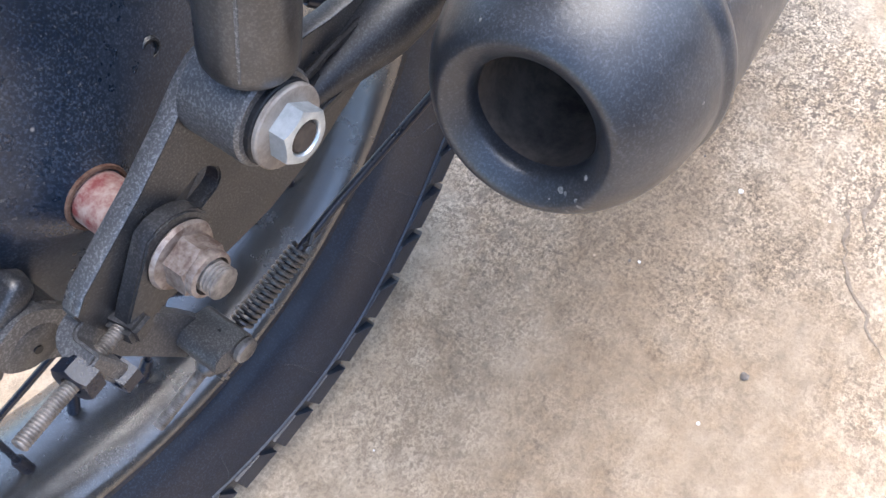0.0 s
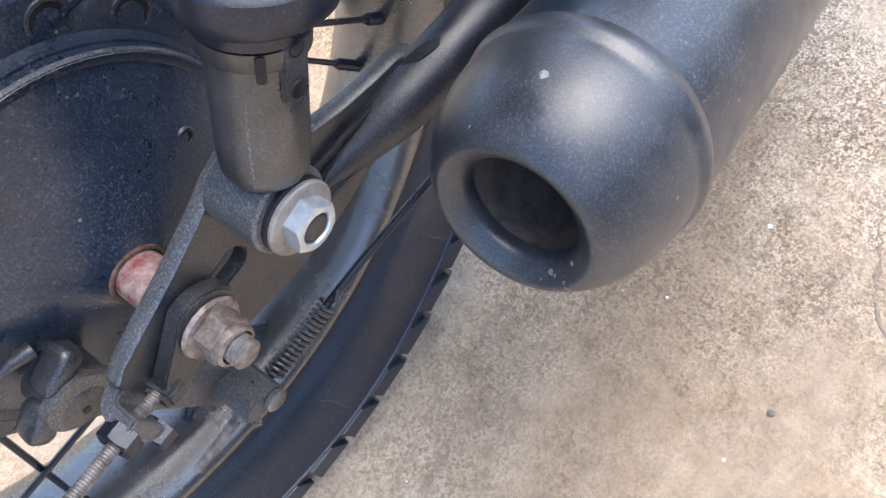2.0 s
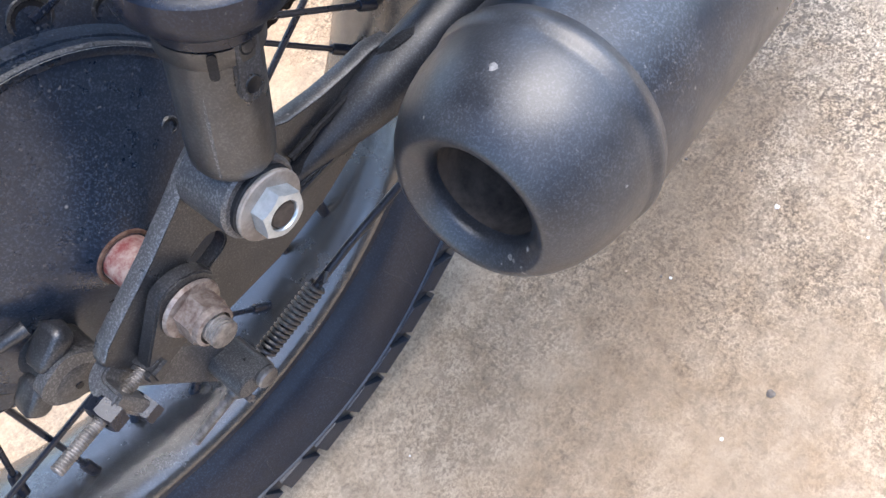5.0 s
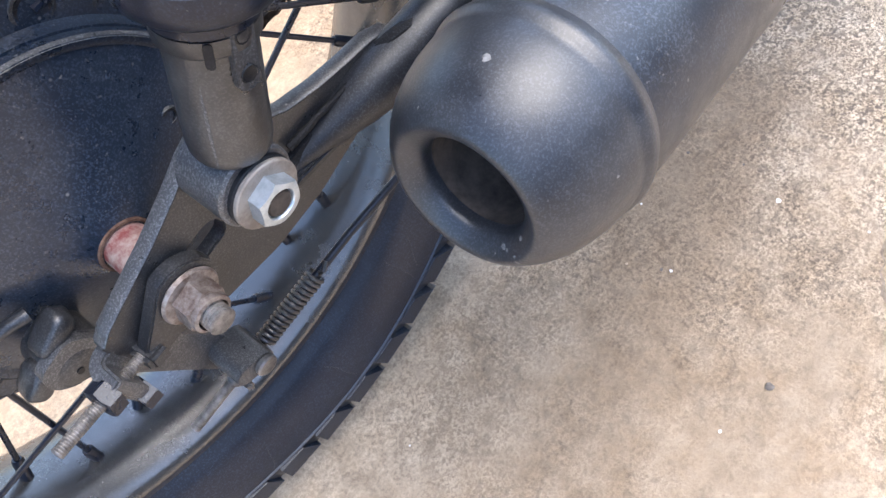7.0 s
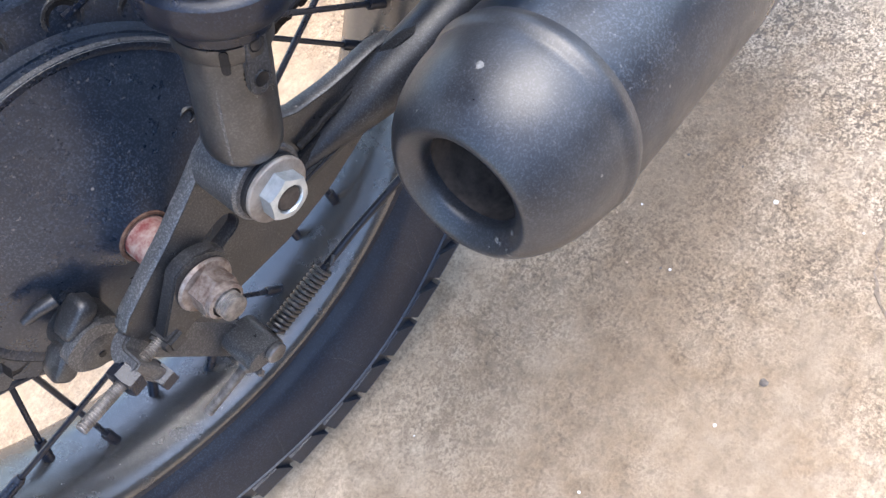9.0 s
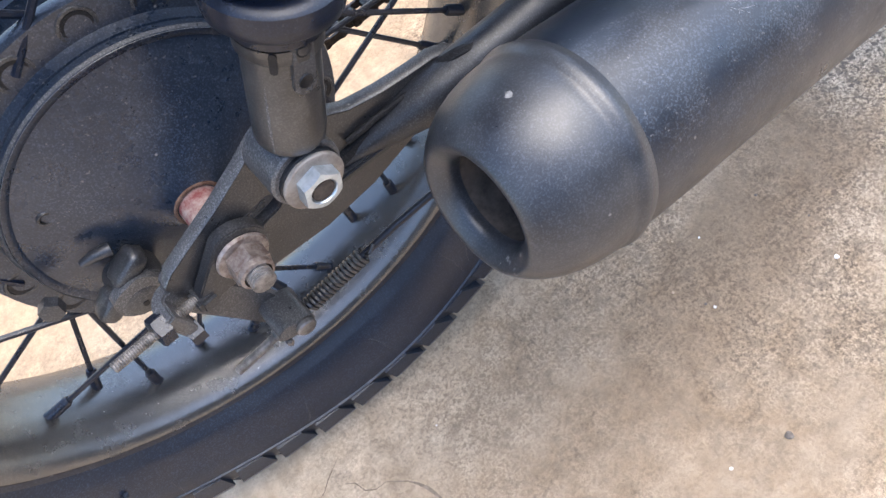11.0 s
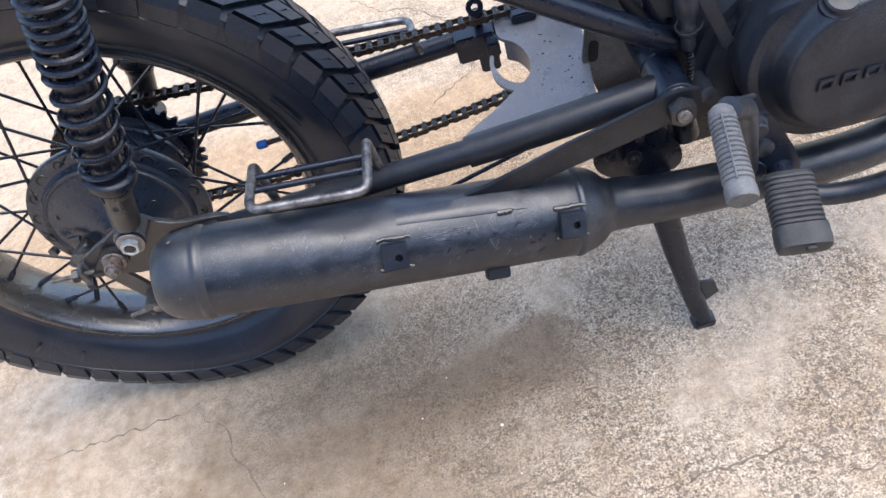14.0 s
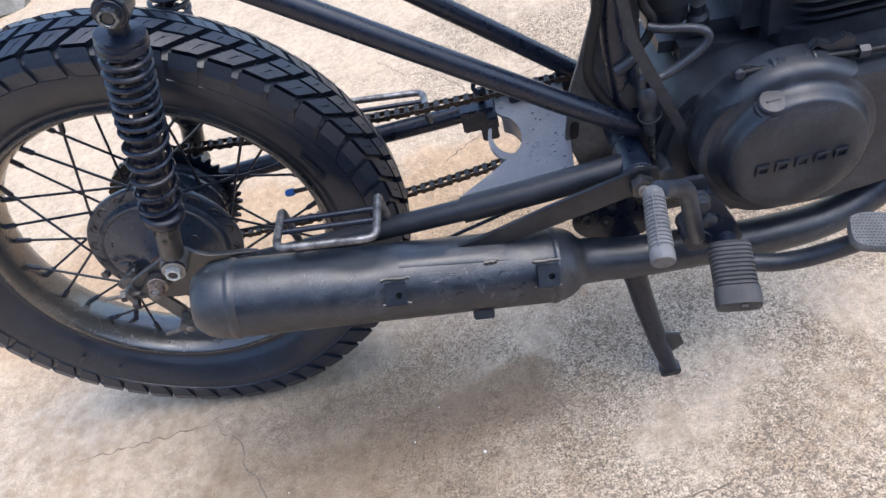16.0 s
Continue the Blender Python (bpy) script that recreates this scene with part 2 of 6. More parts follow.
    # a darker brown ellipse beside the rear wheel, its edge broken by noise
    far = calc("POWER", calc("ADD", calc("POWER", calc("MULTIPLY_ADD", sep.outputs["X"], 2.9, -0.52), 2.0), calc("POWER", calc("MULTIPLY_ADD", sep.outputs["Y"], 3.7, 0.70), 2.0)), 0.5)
    brown_zone = ramp(nt, calc("ADD", far, calc("MULTIPLY_ADD", tex_noise(nt, v, 7, 5, 0.65), 1.2, -0.6)), grey((0.45, 0.90), (1.30, 0.0)))
    col = mix(nt, brown_zone, col, mix(nt, 1.0, col, (0.53, 0.505, 0.475), "MULTIPLY"))
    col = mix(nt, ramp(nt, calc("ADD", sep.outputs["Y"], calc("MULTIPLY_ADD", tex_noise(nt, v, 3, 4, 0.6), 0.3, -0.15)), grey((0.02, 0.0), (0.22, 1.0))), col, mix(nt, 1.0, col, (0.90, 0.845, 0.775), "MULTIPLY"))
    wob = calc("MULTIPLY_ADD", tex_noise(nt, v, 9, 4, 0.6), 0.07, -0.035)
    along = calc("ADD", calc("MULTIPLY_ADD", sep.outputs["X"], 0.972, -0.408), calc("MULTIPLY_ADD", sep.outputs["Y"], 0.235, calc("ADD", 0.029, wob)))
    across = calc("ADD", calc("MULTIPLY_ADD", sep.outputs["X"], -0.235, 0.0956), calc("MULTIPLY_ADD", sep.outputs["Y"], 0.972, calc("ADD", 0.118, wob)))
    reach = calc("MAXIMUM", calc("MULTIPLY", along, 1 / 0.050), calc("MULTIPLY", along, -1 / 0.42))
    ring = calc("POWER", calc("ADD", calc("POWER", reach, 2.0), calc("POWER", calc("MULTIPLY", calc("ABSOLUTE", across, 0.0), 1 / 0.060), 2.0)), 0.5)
    dark_streak = mix(nt, 1.0, ramp(nt, ring, grey((0.66, 1.0), (1.12, 0.0))), ramp(nt, reach, grey((0.0, 1.0), (0.9, 0.30))), "MULTIPLY")
    col = mix(nt, mix(nt, 1.0, dark_streak, (0.88, 0.88, 0.88), "MULTIPLY"), col, mix(nt, 0.5, mix(nt, 1.0, col, (0.62, 0.56, 0.49), "MULTIPLY"), (0.20, 0.155, 0.112)))
    col = mix(nt, 1.0, col, (1.085, 1.035, 0.975), "MULTIPLY")
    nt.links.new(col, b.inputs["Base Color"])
    b.inputs["Roughness"].default_value = 0.88
    b.inputs["Specular IOR Level"].default_value = 0.25
    h = mix(nt, pits, mix(nt, 0.5, sand, grit), (0.0, 0.0, 0.0))
    bump(nt, b, h, 0.7, 0.0020)


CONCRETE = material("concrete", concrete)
PLASTER = metal("wall_render", (0.055, 0.062, 0.075), (0.085, 0.095, 0.11), rough=0.9, met=0.0, grain=6)
CRACK = metal("crack_dirt", (0.13, 0.098, 0.070), (0.24, 0.19, 0.145), rough=0.9, met=0.0)


# ---------------------------------------------------------------- mesh tools (motorcycle space: x forward, y left, z up, axle at the origin)
def part(name, bm, mat, parent=None, label="", smooth=40):
    bmesh.ops.recalc_face_normals(bm, faces=bm.faces)
    me = bpy.data.meshes.new(name)
    bm.to_mesh(me)
    bm.free()
    for f in me.polygons:
        f.use_smooth = True
    if smooth < 180:
        me.set_sharp_from_angle(angle=radians(smooth))
    me.materials.append(mat)
    ob = new(name, me)
    ob.parent = parent
    if label:
        tagged(ob, label)
    return ob


def share(name, me, parent, m):
    ob = new(name, me)
    ob.parent = parent
    ob.matrix_basis = m
    return ob


def axis_frame(origin, direction, up=(0, 0, 1)):
    z = Vector(direction).normalized()
    u = Vector(up)
    if abs(z.dot(u)) > 0.98:
        u = Vector((1, 0, 0))
    x = u.cross(z).normalized()
    y = z.cross(x)
    m = Matrix((x, y, z)).transposed().to_4x4()
    m.translation = Vector(origin)
    return m


def lathe(bm, profile, origin, direction, seg=48, close=False):
    """Turn (radius, height) pairs round an axis."""
    m = axis_frame(origin, direction)
    rings = []
    for r, h in profile:
        if r < 1e-6:
            rings.append([bm.verts.new(m @ Vector((0, 0, h)))])
        else:
            rings.append([bm.verts.new(m @ Vector((r * math.cos(a), r * math.sin(a), h))) for a in (2 * math.pi * k / seg for k in range(seg))])
    pairs = list(zip(rings, rings[1:]))
    if close:
        pairs.append((rings[-1], rings[0]))
    for a, b in pairs:
        for k in range(seg):
            q = [a[k % len(a)], a[(k + 1) % len(a)], b[(k + 1) % len(b)], b[k % len(b)]]
            q = [v for i, v in enumerate(q) if v not in q[:i]]
            if len(q) > 2:
                bm.faces.new(q)
    return bm


def smooth_path(points, steps=8):
    p = [Vector(q) for q in points]
    p = [2 * p[0] - p[1], *p, 2 * p[-1] - p[-2]]
    out = []
    for a, b, c, d in zip(p, p[1:], p[2:], p[3:]):
        for k in range(steps):
            t = k / steps
            out.append(0.5 * (2 * b + (c - a) * t + (2 * a - 5 * b + 4 * c - d) * t * t + (3 * b - a - 3 * c + d) * t ** 3))
    out.append(p[-2])
    return out


def smooth_loop(points, steps=4):
    """A closed outline x, y drawn smoothly through its points."""
    n = len(points)
    p = smooth_path([(x, y, 0) for x, y in [points[-1], *points, points[0], points[1]]], steps)
    return [(q.x, q.y) for q in p[steps:steps * (n + 1)]]


def tube(bm, points, radius, seg=14, caps=True, closed=False):
    """A round bar along a line of points; radius is a number or one per point."""
    pts = [Vector(q) for q in points]
    n = len(pts)
    rad = [radius] * n if isinstance(radius, (int, float)) else list(radius)
    rings, up = [], None
    for i, p in enumerate(pts):
        d = (pts[(i + 1) % n] - pts[i - 1]) if closed else (pts[min(i + 1, n - 1)] - pts[max(i - 1, 0)])
        d.normalize()
        if up is None:
            up = Vector((0, 0, 1)) if abs(d.z) < 0.9 else Vector((1, 0, 0))
        up = (up - d * up.dot(d)).normalized()
        side = d.cross(up)
        rings.append([bm.verts.new(p + rad[i] * (math.cos(a) * up + math.sin(a) * side)) for a in (2 * math.pi * k / seg for k in range(seg))])
    pairs = list(zip(rings, rings[1:])) + ([(rings[-1], rings[0])] if closed else [])
    for a, b in pairs:
        for k in range(seg):
            bm.faces.new((a[k], a[(k + 1) % seg], b[(k + 1) % seg], b[k]))
    if caps and not closed:
        bm.faces.new(rings[0])
        bm.faces.new(rings[-1])
    return bm


def rounded(points, radii, steps=5):
    """A polyline with its corners rounded: radii one per inner point or one for all."""
    p = [Vector(q) for q in points]
    out = [p[0]]
    for i in range(1, len(p) - 1):
        r = radii if isinstance(radii, (int, float)) else radii[i - 1]
        a, b = (p[i - 1] - p[i]), (p[i + 1] - p[i])
        s, e = p[i] + a.normalized() * min(r, a.length * 0.49), p[i] + b.normalized() * min(r, b.length * 0.49)
        for k in range(steps + 1):
            t = k / steps
            out.append((1 - t) ** 2 * s + 2 * t * (1 - t) * p[i] + t * t * e)
    out.append(p[-1])
    return out


def slab(bm, outline, m, depth, bevel=0.0, holes=()):
    """A flat plate: outline in x, y of the frame m, thickness along its z, round or slotted holes cut out."""
    faces_before = set(bm.faces)
    loops = [[Vector((x, y, 0)) for x, y in outline]] + [[Vector((x, y, 0)) for x, y in h] for h in holes]
    edges = []
    for lp in loops:
        vs = [bm.verts.new(v) for v in lp]
        edges += [bm.edges.new((vs[i], vs[(i + 1) % len(vs)])) for i in range(len(vs))]
    res = bmesh.ops.triangle_fill(bm, edges=edges, use_beauty=True, use_dissolve=False)
    fs = [g for g in res["geom"] if isinstance(g, bmesh.types.BMFace)]
    ext = bmesh.ops.extrude_face_region(bm, geom=fs)
    vs = [g for g in ext["geom"] if isinstance(g, bmesh.types.BMVert)]
    for v in vs:
        v.co.z += depth
    mine = [f for f in bm.faces if f not in faces_before]
    verts = list({v for f in mine for v in f.verts})
    bmesh.ops.recalc_face_normals(bm, faces=mine)
    if bevel:
        sharp = [e for e in {e for f in mine for e in f.edges} if len(e.link_faces) == 2 and e.calc_face_angle() > 0.9]
        out = bmesh.ops.bevel(bm, geom=sharp, offset=bevel, segments=2, affect="EDGES", clamp_overlap=True)
        verts = list({v for v in verts if v.is_valid} | set(out["verts"]))
    bmesh.ops.transform(bm, matrix=m, verts=verts)
    return bm


def box(bm, size, m, bevel=0.0):
    before = set(bm.verts)
    bmesh.ops.create_cube(bm, size=1.0, matrix=Matrix.Diagonal((*size, 1)))
    vs = [v for v in bm.verts if v not in before]
    if bevel:
        es = list({e for v in vs for e in v.link_edges})
        bmesh.ops.bevel(bm, geom=es, offset=bevel, segments=2, affect="EDGES", clamp_overlap=True)
        vs = [v for v in bm.verts if v not in before]
    bmesh.ops.transform(bm, matrix=m, verts=vs)
    return bm


def circle(r, n=24, cx=0.0, cy=0.0):
    return [(cx + r * math.cos(2 * math.pi * k / n), cy + r * math.sin(2 * math.pi * k / n)) for k in range(n)]


def slot(x0, y0, x1, y1, r, n=8):
    a = math.atan2(y1 - y0, x1 - x0)
    return [(x1 + r * math.cos(a - math.pi / 2 + math.pi * k / n), y1 + r * math.sin(a - math.pi / 2 + math.pi * k / n)) for k in range(n + 1)] + \
           [(x0 + r * math.cos(a + math.pi / 2 + math.pi * k / n), y0 + r * math.sin(a + math.pi / 2 + math.pi * k / n)) for k in range(n + 1)]


def hexagon(bm, flats, height, m, hole=0.0, chamfer=0.0):
    """A hex nut or bolt head, chamfered at its free end; hole: radius of the bore."""
    R = flats / math.sqrt(3)
    seg = 24
    a = [2 * math.pi * k / seg for k in range(seg)]
    reach = [flats / 2 / math.cos((t + math.pi / 6) % (math.pi / 3) - math.pi / 6) for t in a]
    cap = [min(r, flats / 2 + (R - flats / 2) * 0.05) for r in reach]
    rings = [[(r, 0.0) for r in reach], [(r, height - (r - c) * 0.6 - chamfer) for r, c in zip(reach, cap)], [(c * 0.96, height) for c in cap]]
    if hole:
        rings += [[(hole * 1.12, height)] * seg, [(hole, height - 0.001)] * seg, [(hole, 0.001)] * seg]
    vs = [[bm.verts.new(m @ Vector((r * math.cos(t), r * math.sin(t), h))) for (r, h), t in zip(ring, a)] for ring in rings]
    for p, q in zip(vs, vs[1:]):
        for k in range(seg):
            bm.faces.new((p[k], p[(k + 1) % seg], q[(k + 1) % seg], q[k]))
    bm.faces.new(vs[-1])
    bm.faces.new(vs[0])
    return bm


def thread(bm, start, end, r, pitch=0.0013, depth=0.0005, seg=16):
    s, e = Vector(start), Vector(end)
    n = max(2, int((e - s).length / pitch))
    prof = [(0, 0.0), (r - depth, 0.0)]
    for k in range(n):
        prof += [(r, (k + 0.25) * pitch), (r, (k + 0.55) * pitch), (r - depth, (k + 0.85) * pitch)]
    prof += [(r * 0.8, n * pitch), (0, n * pitch)]
    return lathe(bm, prof, s, e - s, seg)


def coil(bm, origin, direction, radius, wire, turns, length, pitch=None, seg=8, per=20, phase=0.0):
    """A helical spring. pitch: a function of 0..1 giving the share of the length."""
    m = axis_frame(origin, direction)
    n = int(turns * per)
    pts = []
    for k in range(n + 1):
        t = k / n
        a = 2 * math.pi * turns * t + phase
        h = length * (pitch(t) if pitch else t)
        pts.append(m @ Vector((radius * math.cos(a), radius * math.sin(a), h)))
    return tube(bm, pts, wire, seg)


B = bmesh.new
XZ = Matrix(((1, 0, 0, 0), (0, 0, -1, 0), (0, 1, 0, 0), (0, 0, 0, 1)))  # outline x, z; depth towards the right-hand side of the machine


def xz(y):
    m = XZ.copy()
    m.translation = (0, y, 0)
    return m


# ---------------------------------------------------------------- ground
bm = B()
R = [0.0, 0.5, 1.2, 2.5, 6, 20, 80, 400, 2000]
rings = []
for r in R:
    rings.append([bm.verts.new((0.3 + r * math.cos(2 * math.pi * k / 48), r * math.sin(2 * math.pi * k / 48), 0)) for k in range(48)] if r else [bm.verts.new((0.3, 0, 0))])
for a, b in zip(rings, rings[1:]):
    for k in range(48):
        bm.faces.new((a[k], b[k], b[(k + 1) % 48], a[(k + 1) % 48]) if len(a) > 1 else (a[0], b[k], b[(k + 1) % 48]))
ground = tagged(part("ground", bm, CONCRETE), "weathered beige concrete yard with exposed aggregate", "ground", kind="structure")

# an unseen wall added behind the camera, coloured dark to dim low reflections
unseen_wall = part("unseen_wall_south", box(B(), (16.0, 0.25, 2.6), Matrix.Translation((0.5, -4.6, 1.3)), 0.01), PLASTER)
tagged(unseen_wall, "plain dark grey wall, added unseen to darken reflections", "wall", kind="structure")


def crack(points, width, seed):
    rnd = random.Random(seed)
    pts = []
    for a, b in zip(points, points[1:]):
        a, b = Vector((*a, 0)), Vector((*b, 0))
        n = max(3, int((b - a).length / 0.008))
        side = Vector((-(b - a).y, (b - a).x, 0)).normalized()
        for k in range(n):
            pts.append(a.lerp(b, k / n) + side * rnd.uniform(-0.0035, 0.0035))
    pts.append(Vector((*points[-1], 0)))
    bm = B()
    rows = []
    for i, p in enumerate(pts):
        d = (pts[min(i + 1, len(pts) - 1)] - pts[max(i - 1, 0)]).normalized()
        s = Vector((-d.y, d.x, 0))
        w = 0.85 * width * rnd.uniform(0.15, 1.0) * min(1, 0.25 + 4 * min(i, len(pts) - 1 - i) / len(pts))
        rows.append((bm.verts.new(p + s * w + Vector((0, 0, 0.0006))), bm.verts.new(p - s * w + Vector((0, 0, 0.0006)))))
    for a, b in zip(rows, rows[1:]):
        bm.faces.new((a[0], b[0], b[1], a[1]))
    part("ground_crack", bm, CRACK, ground)


# ---------------------------------------------------------------- the motorcycle
bike = new("motorcycle")
NY, NZ = 0.999416, 0.034165
bike.matrix_world = Matrix(((1, 0, 0, 0), (0, NY, -NZ, 0), (0, NZ, NY, 0.3139), (0, 0, 0, 1)))
tagged(bike, "old black-painted motorcycle standing on its centre stand", "motorcycle")

# ---- rear wheel: hub, brake panel, rim, spokes, tyre
bm = B()
lathe(bm, [(0.012, -0.034), (0.070, -0.034), (0.0785, -0.0335), (0.0795, -0.030), (0.0800, -0.0285), (0.0945, -0.0275), (0.0955, -0.0255), (0.0955, -0.0215), (0.0945, -0.0195),
           (0.072, -0.0185), (0.066, -0.012), (0.062, 0.010), (0.060, 0.026), (0.066, 0.030), (0.0700, 0.031), (0.0700, 0.036), (0.050, 0.038), (0.012, 0.038)], (0, 0, 0), (0, 1, 0), 96)
wheel = part("rear_wheel", bm, PANEL, bike, "wire-spoked rear wheel with a black drum hub")

bm = B()
lathe(bm, [(0.0, -0.0590), (0.0115, -0.0593), (0.0135, -0.0586), (0.0200, -0.0552), (0.0300, -0.0508), (0.0420, -0.0466), (0.0550, -0.0427), (0.0660, -0.0396), (0.0725, -0.0378), (0.0745, -0.0390), (0.0765, -0.0390), (0.0775, -0.0365), (0.0775, -0.031)], (0, 0, 0), (0, 1, 0), 96)
panel = part("brake_panel", bm, PANEL, bike, "dusty black drum brake panel")
for (x, z), r in (((0.0481, 0.0162), 0.0025), ((-0.052, 0.030), 0.0022)):
    bm = B()
    base = -0.0440 if x > 0 else -0.0412
    lathe(bm, [(r * 1.35, base + 0.0012), (r * 1.2, base - 0.0004), (r, base - 0.0002), (r * 0.9, base + 0.0010), (0, base + 0.0012)], (x, 0, z), (0, 1, 0), 16)
    part("inspection_hole", bm, HOSE, panel)
    part("hole_rim", lathe(B(), [(r * 1.75, base + 0.0006), (r * 1.55, base - 0.0006), (r * 1.30, base - 0.0006), (r * 1.2, base)], (x, 0, z), (0, 1, 0), 20), EDGE, panel)
bm = B()
lathe(bm, [(0.07625, -0.0391), (0.0764, -0.0393), (0.07655, -0.0391)], (0, 0, 0), (0, 1, 0), 96)
lathe(bm, [(0.0769, -0.0388), (0.0772, -0.0382), (0.0776, -0.0372)], (0, 0, 0), (0, 1, 0), 96)
part("worn_edge", bm, WORN, panel, "ring of paint rubbed to bare metal")
bm = B()
lathe(bm, [(0.0124, -0.0588), (0.0120, -0.0600), (0.0110, -0.0602), (0.0098, -0.0580)], (0, 0, 0), (0, 1, 0), 40)
part("rust_ring", bm, RUST, panel, "rusted edge round the axle hole")

bm = B()
prof = []
for s in (-1, 1):
    side = [(0.2150, 0.0345), (0.2160, 0.0330), (0.2155, 0.0305), (0.2120, 0.0285), (0.2070, 0.0240), (0.2030, 0.0150)]
    inner = [(0.2146, 0.0368), (0.2128, 0.0374), (0.2108, 0.0366), (0.2070, 0.0330), (0.2035, 0.0262), (0.2005, 0.0200), (0.1985, 0.0120)]
    if s < 0:
        prof += [(r, -y) for r, y in inner[::-1]] + [(r, -y) for r, y in side]
    else:
        prof = prof + [(r, y) for r, y in side[::-1]] + [(r, y) for r, y in inner]
lathe(bm, prof, (0, 0, 0), (0, 1, 0), 128, close=True)
rim = part("rim", bm, RIM, wheel, "black-painted steel rim")

# tyre: carcass, then tread blocks standing on it
CROWN, RC, MID = 0.3052, 0.065, -0.012


def sag(x, z):
    """How far the soft tyre bulges sideways where it carries the load."""
    a = (math.degrees(math.atan2(z, x)) + 82 + 180) % 360 - 180
    return 0.0105 * math.exp(-(a / 27) ** 2) * min(1.0, max(0.0, (math.hypot(x, z) - 0.226) / 0.040))



def tread(theta, y, h):
    drop = RC - math.sqrt(RC * RC - y * y)
    n = Vector((0, y / RC, math.sqrt(1 - (y / RC) ** 2)))
    r = CROWN - drop + h * n.z
    return Vector((r * math.cos(theta), MID + y + h * n.y, r * math.sin(theta)))


bm = B()
prof = [(0.2135, -0.028), (0.2155, -0.0330), (0.2185, -0.0345), (0.2225, -0.0352), (0.2262, -0.0385), (0.2290, -0.0412), (0.2320, -0.0432), (0.2380, -0.0462), (0.2440, -0.0486), (0.2500, -0.0506), (0.2515, -0.0511), (0.2535, -0.0517), (0.2570, -0.0524),
        (0.2640, -0.0533), (0.2740, -0.0530), (0.2840, -0.0518)]
prof += [(CROWN - 0.0040 - (RC - math.sqrt(RC * RC - y * y)), MID + y) for y in (-0.0385, -0.035, -0.030, -0.022, -0.011, 0, 0.011, 0.022, 0.030, 0.035, 0.0385)]
prof += [(0.2840, 0.0278), (0.2740, 0.0290), (0.2640, 0.0300), (0.2535, 0.0318), (0.2440, 0.0335), (0.2320, 0.0355), (0.2262, 0.0360), (0.2225, 0.0352), (0.2185, 0.0345), (0.2155, 0.0330), (0.2135, 0.028)]
lathe(bm, prof, (0, 0, 0), (0, 1, 0), 160, close=True)


def block(bm, quad, h=0.0062, base=-0.0045, inset=0.0):
    """A tread block from four (theta, y) corners."""
    lo = [bm.verts.new(tread(t, y, base)) for t, y in quad]
    c = (sum(t for t, _ in quad) / 4, sum(y for _, y in quad) / 4)
    hi = [bm.verts.new(tread(c[0] + (t - c[0]) * (1 - inset), c[1] + (y - c[1]) * (1 - inset), h)) for t, y in quad]
    bm.faces.new(hi)
    for k in range(4):
        bm.faces.new((lo[k], lo[(k + 1) % 4], hi[(k + 1) % 4], hi[k]))


lathe(bm, [(0.2658, -0.0528), (0.2666, -0.0543), (0.2676, -0.0543), (0.2684, -0.0528)], (0, 0, 0), (0, 1, 0), 160)
for v in bm.verts:
    v.co.y += sag(v.co.x, v.co.z) * max(-1.0, min(1.0, (v.co.y - MID) / 0.034))
tyre = part("tyre", bm, RUBBER, wheel, "black rubber tyre with a dusty sidewall", smooth=30)
PITCHES = 53
step = 2 * math.pi / PITCHES


def sliver(bm, s, t0, t1, outer, inner, y0, y1, h, inset=0.03):
    """A skewed piece of a tread block between y0 and y1; outer, inner: the shift of its two ends, in pitches."""
    o = radians(63.5) if s < 0 else radians(60.1)
    block(bm, [(o + (t0 + outer) * step, s * y1), (o + (t1 + outer) * step, s * y1), (o + (t1 + inner) * step, s * y0), (o + (t0 + inner) * step, s * y0)], h, inset=inset)


def siped(bm, s, t0, t1, outer, inner, y0, y1, h=0.0062):
    """A block with one short cut in the middle of it."""
    tm, ys = (t0 + t1) / 2, (y0 + (y1 - y0) * 0.32, y0 + (y1 - y0) * 0.70)
    at = lambda y: inner + (outer - inner) * (y - y0) / (y1 - y0)
    sliver(bm, s, t0, tm - 0.016, outer, inner, y0, y1, h, 0.012)
    sliver(bm, s, tm + 0.016, t1, outer, inner, y0, y1, h, 0.012)
    sliver(bm, s, tm - 0.04, tm + 0.04, at(ys[0]), inner, y0, ys[0], h, 0.0)
    sliver(bm, s, tm - 0.04, tm + 0.04, outer, at(ys[1]), ys[1], y1, h, 0.0)
    sliver(bm, s, tm - 0.03, tm + 0.03, at(ys[1]), at(ys[0]), ys[0], ys[1], h - 0.003, 0.0)


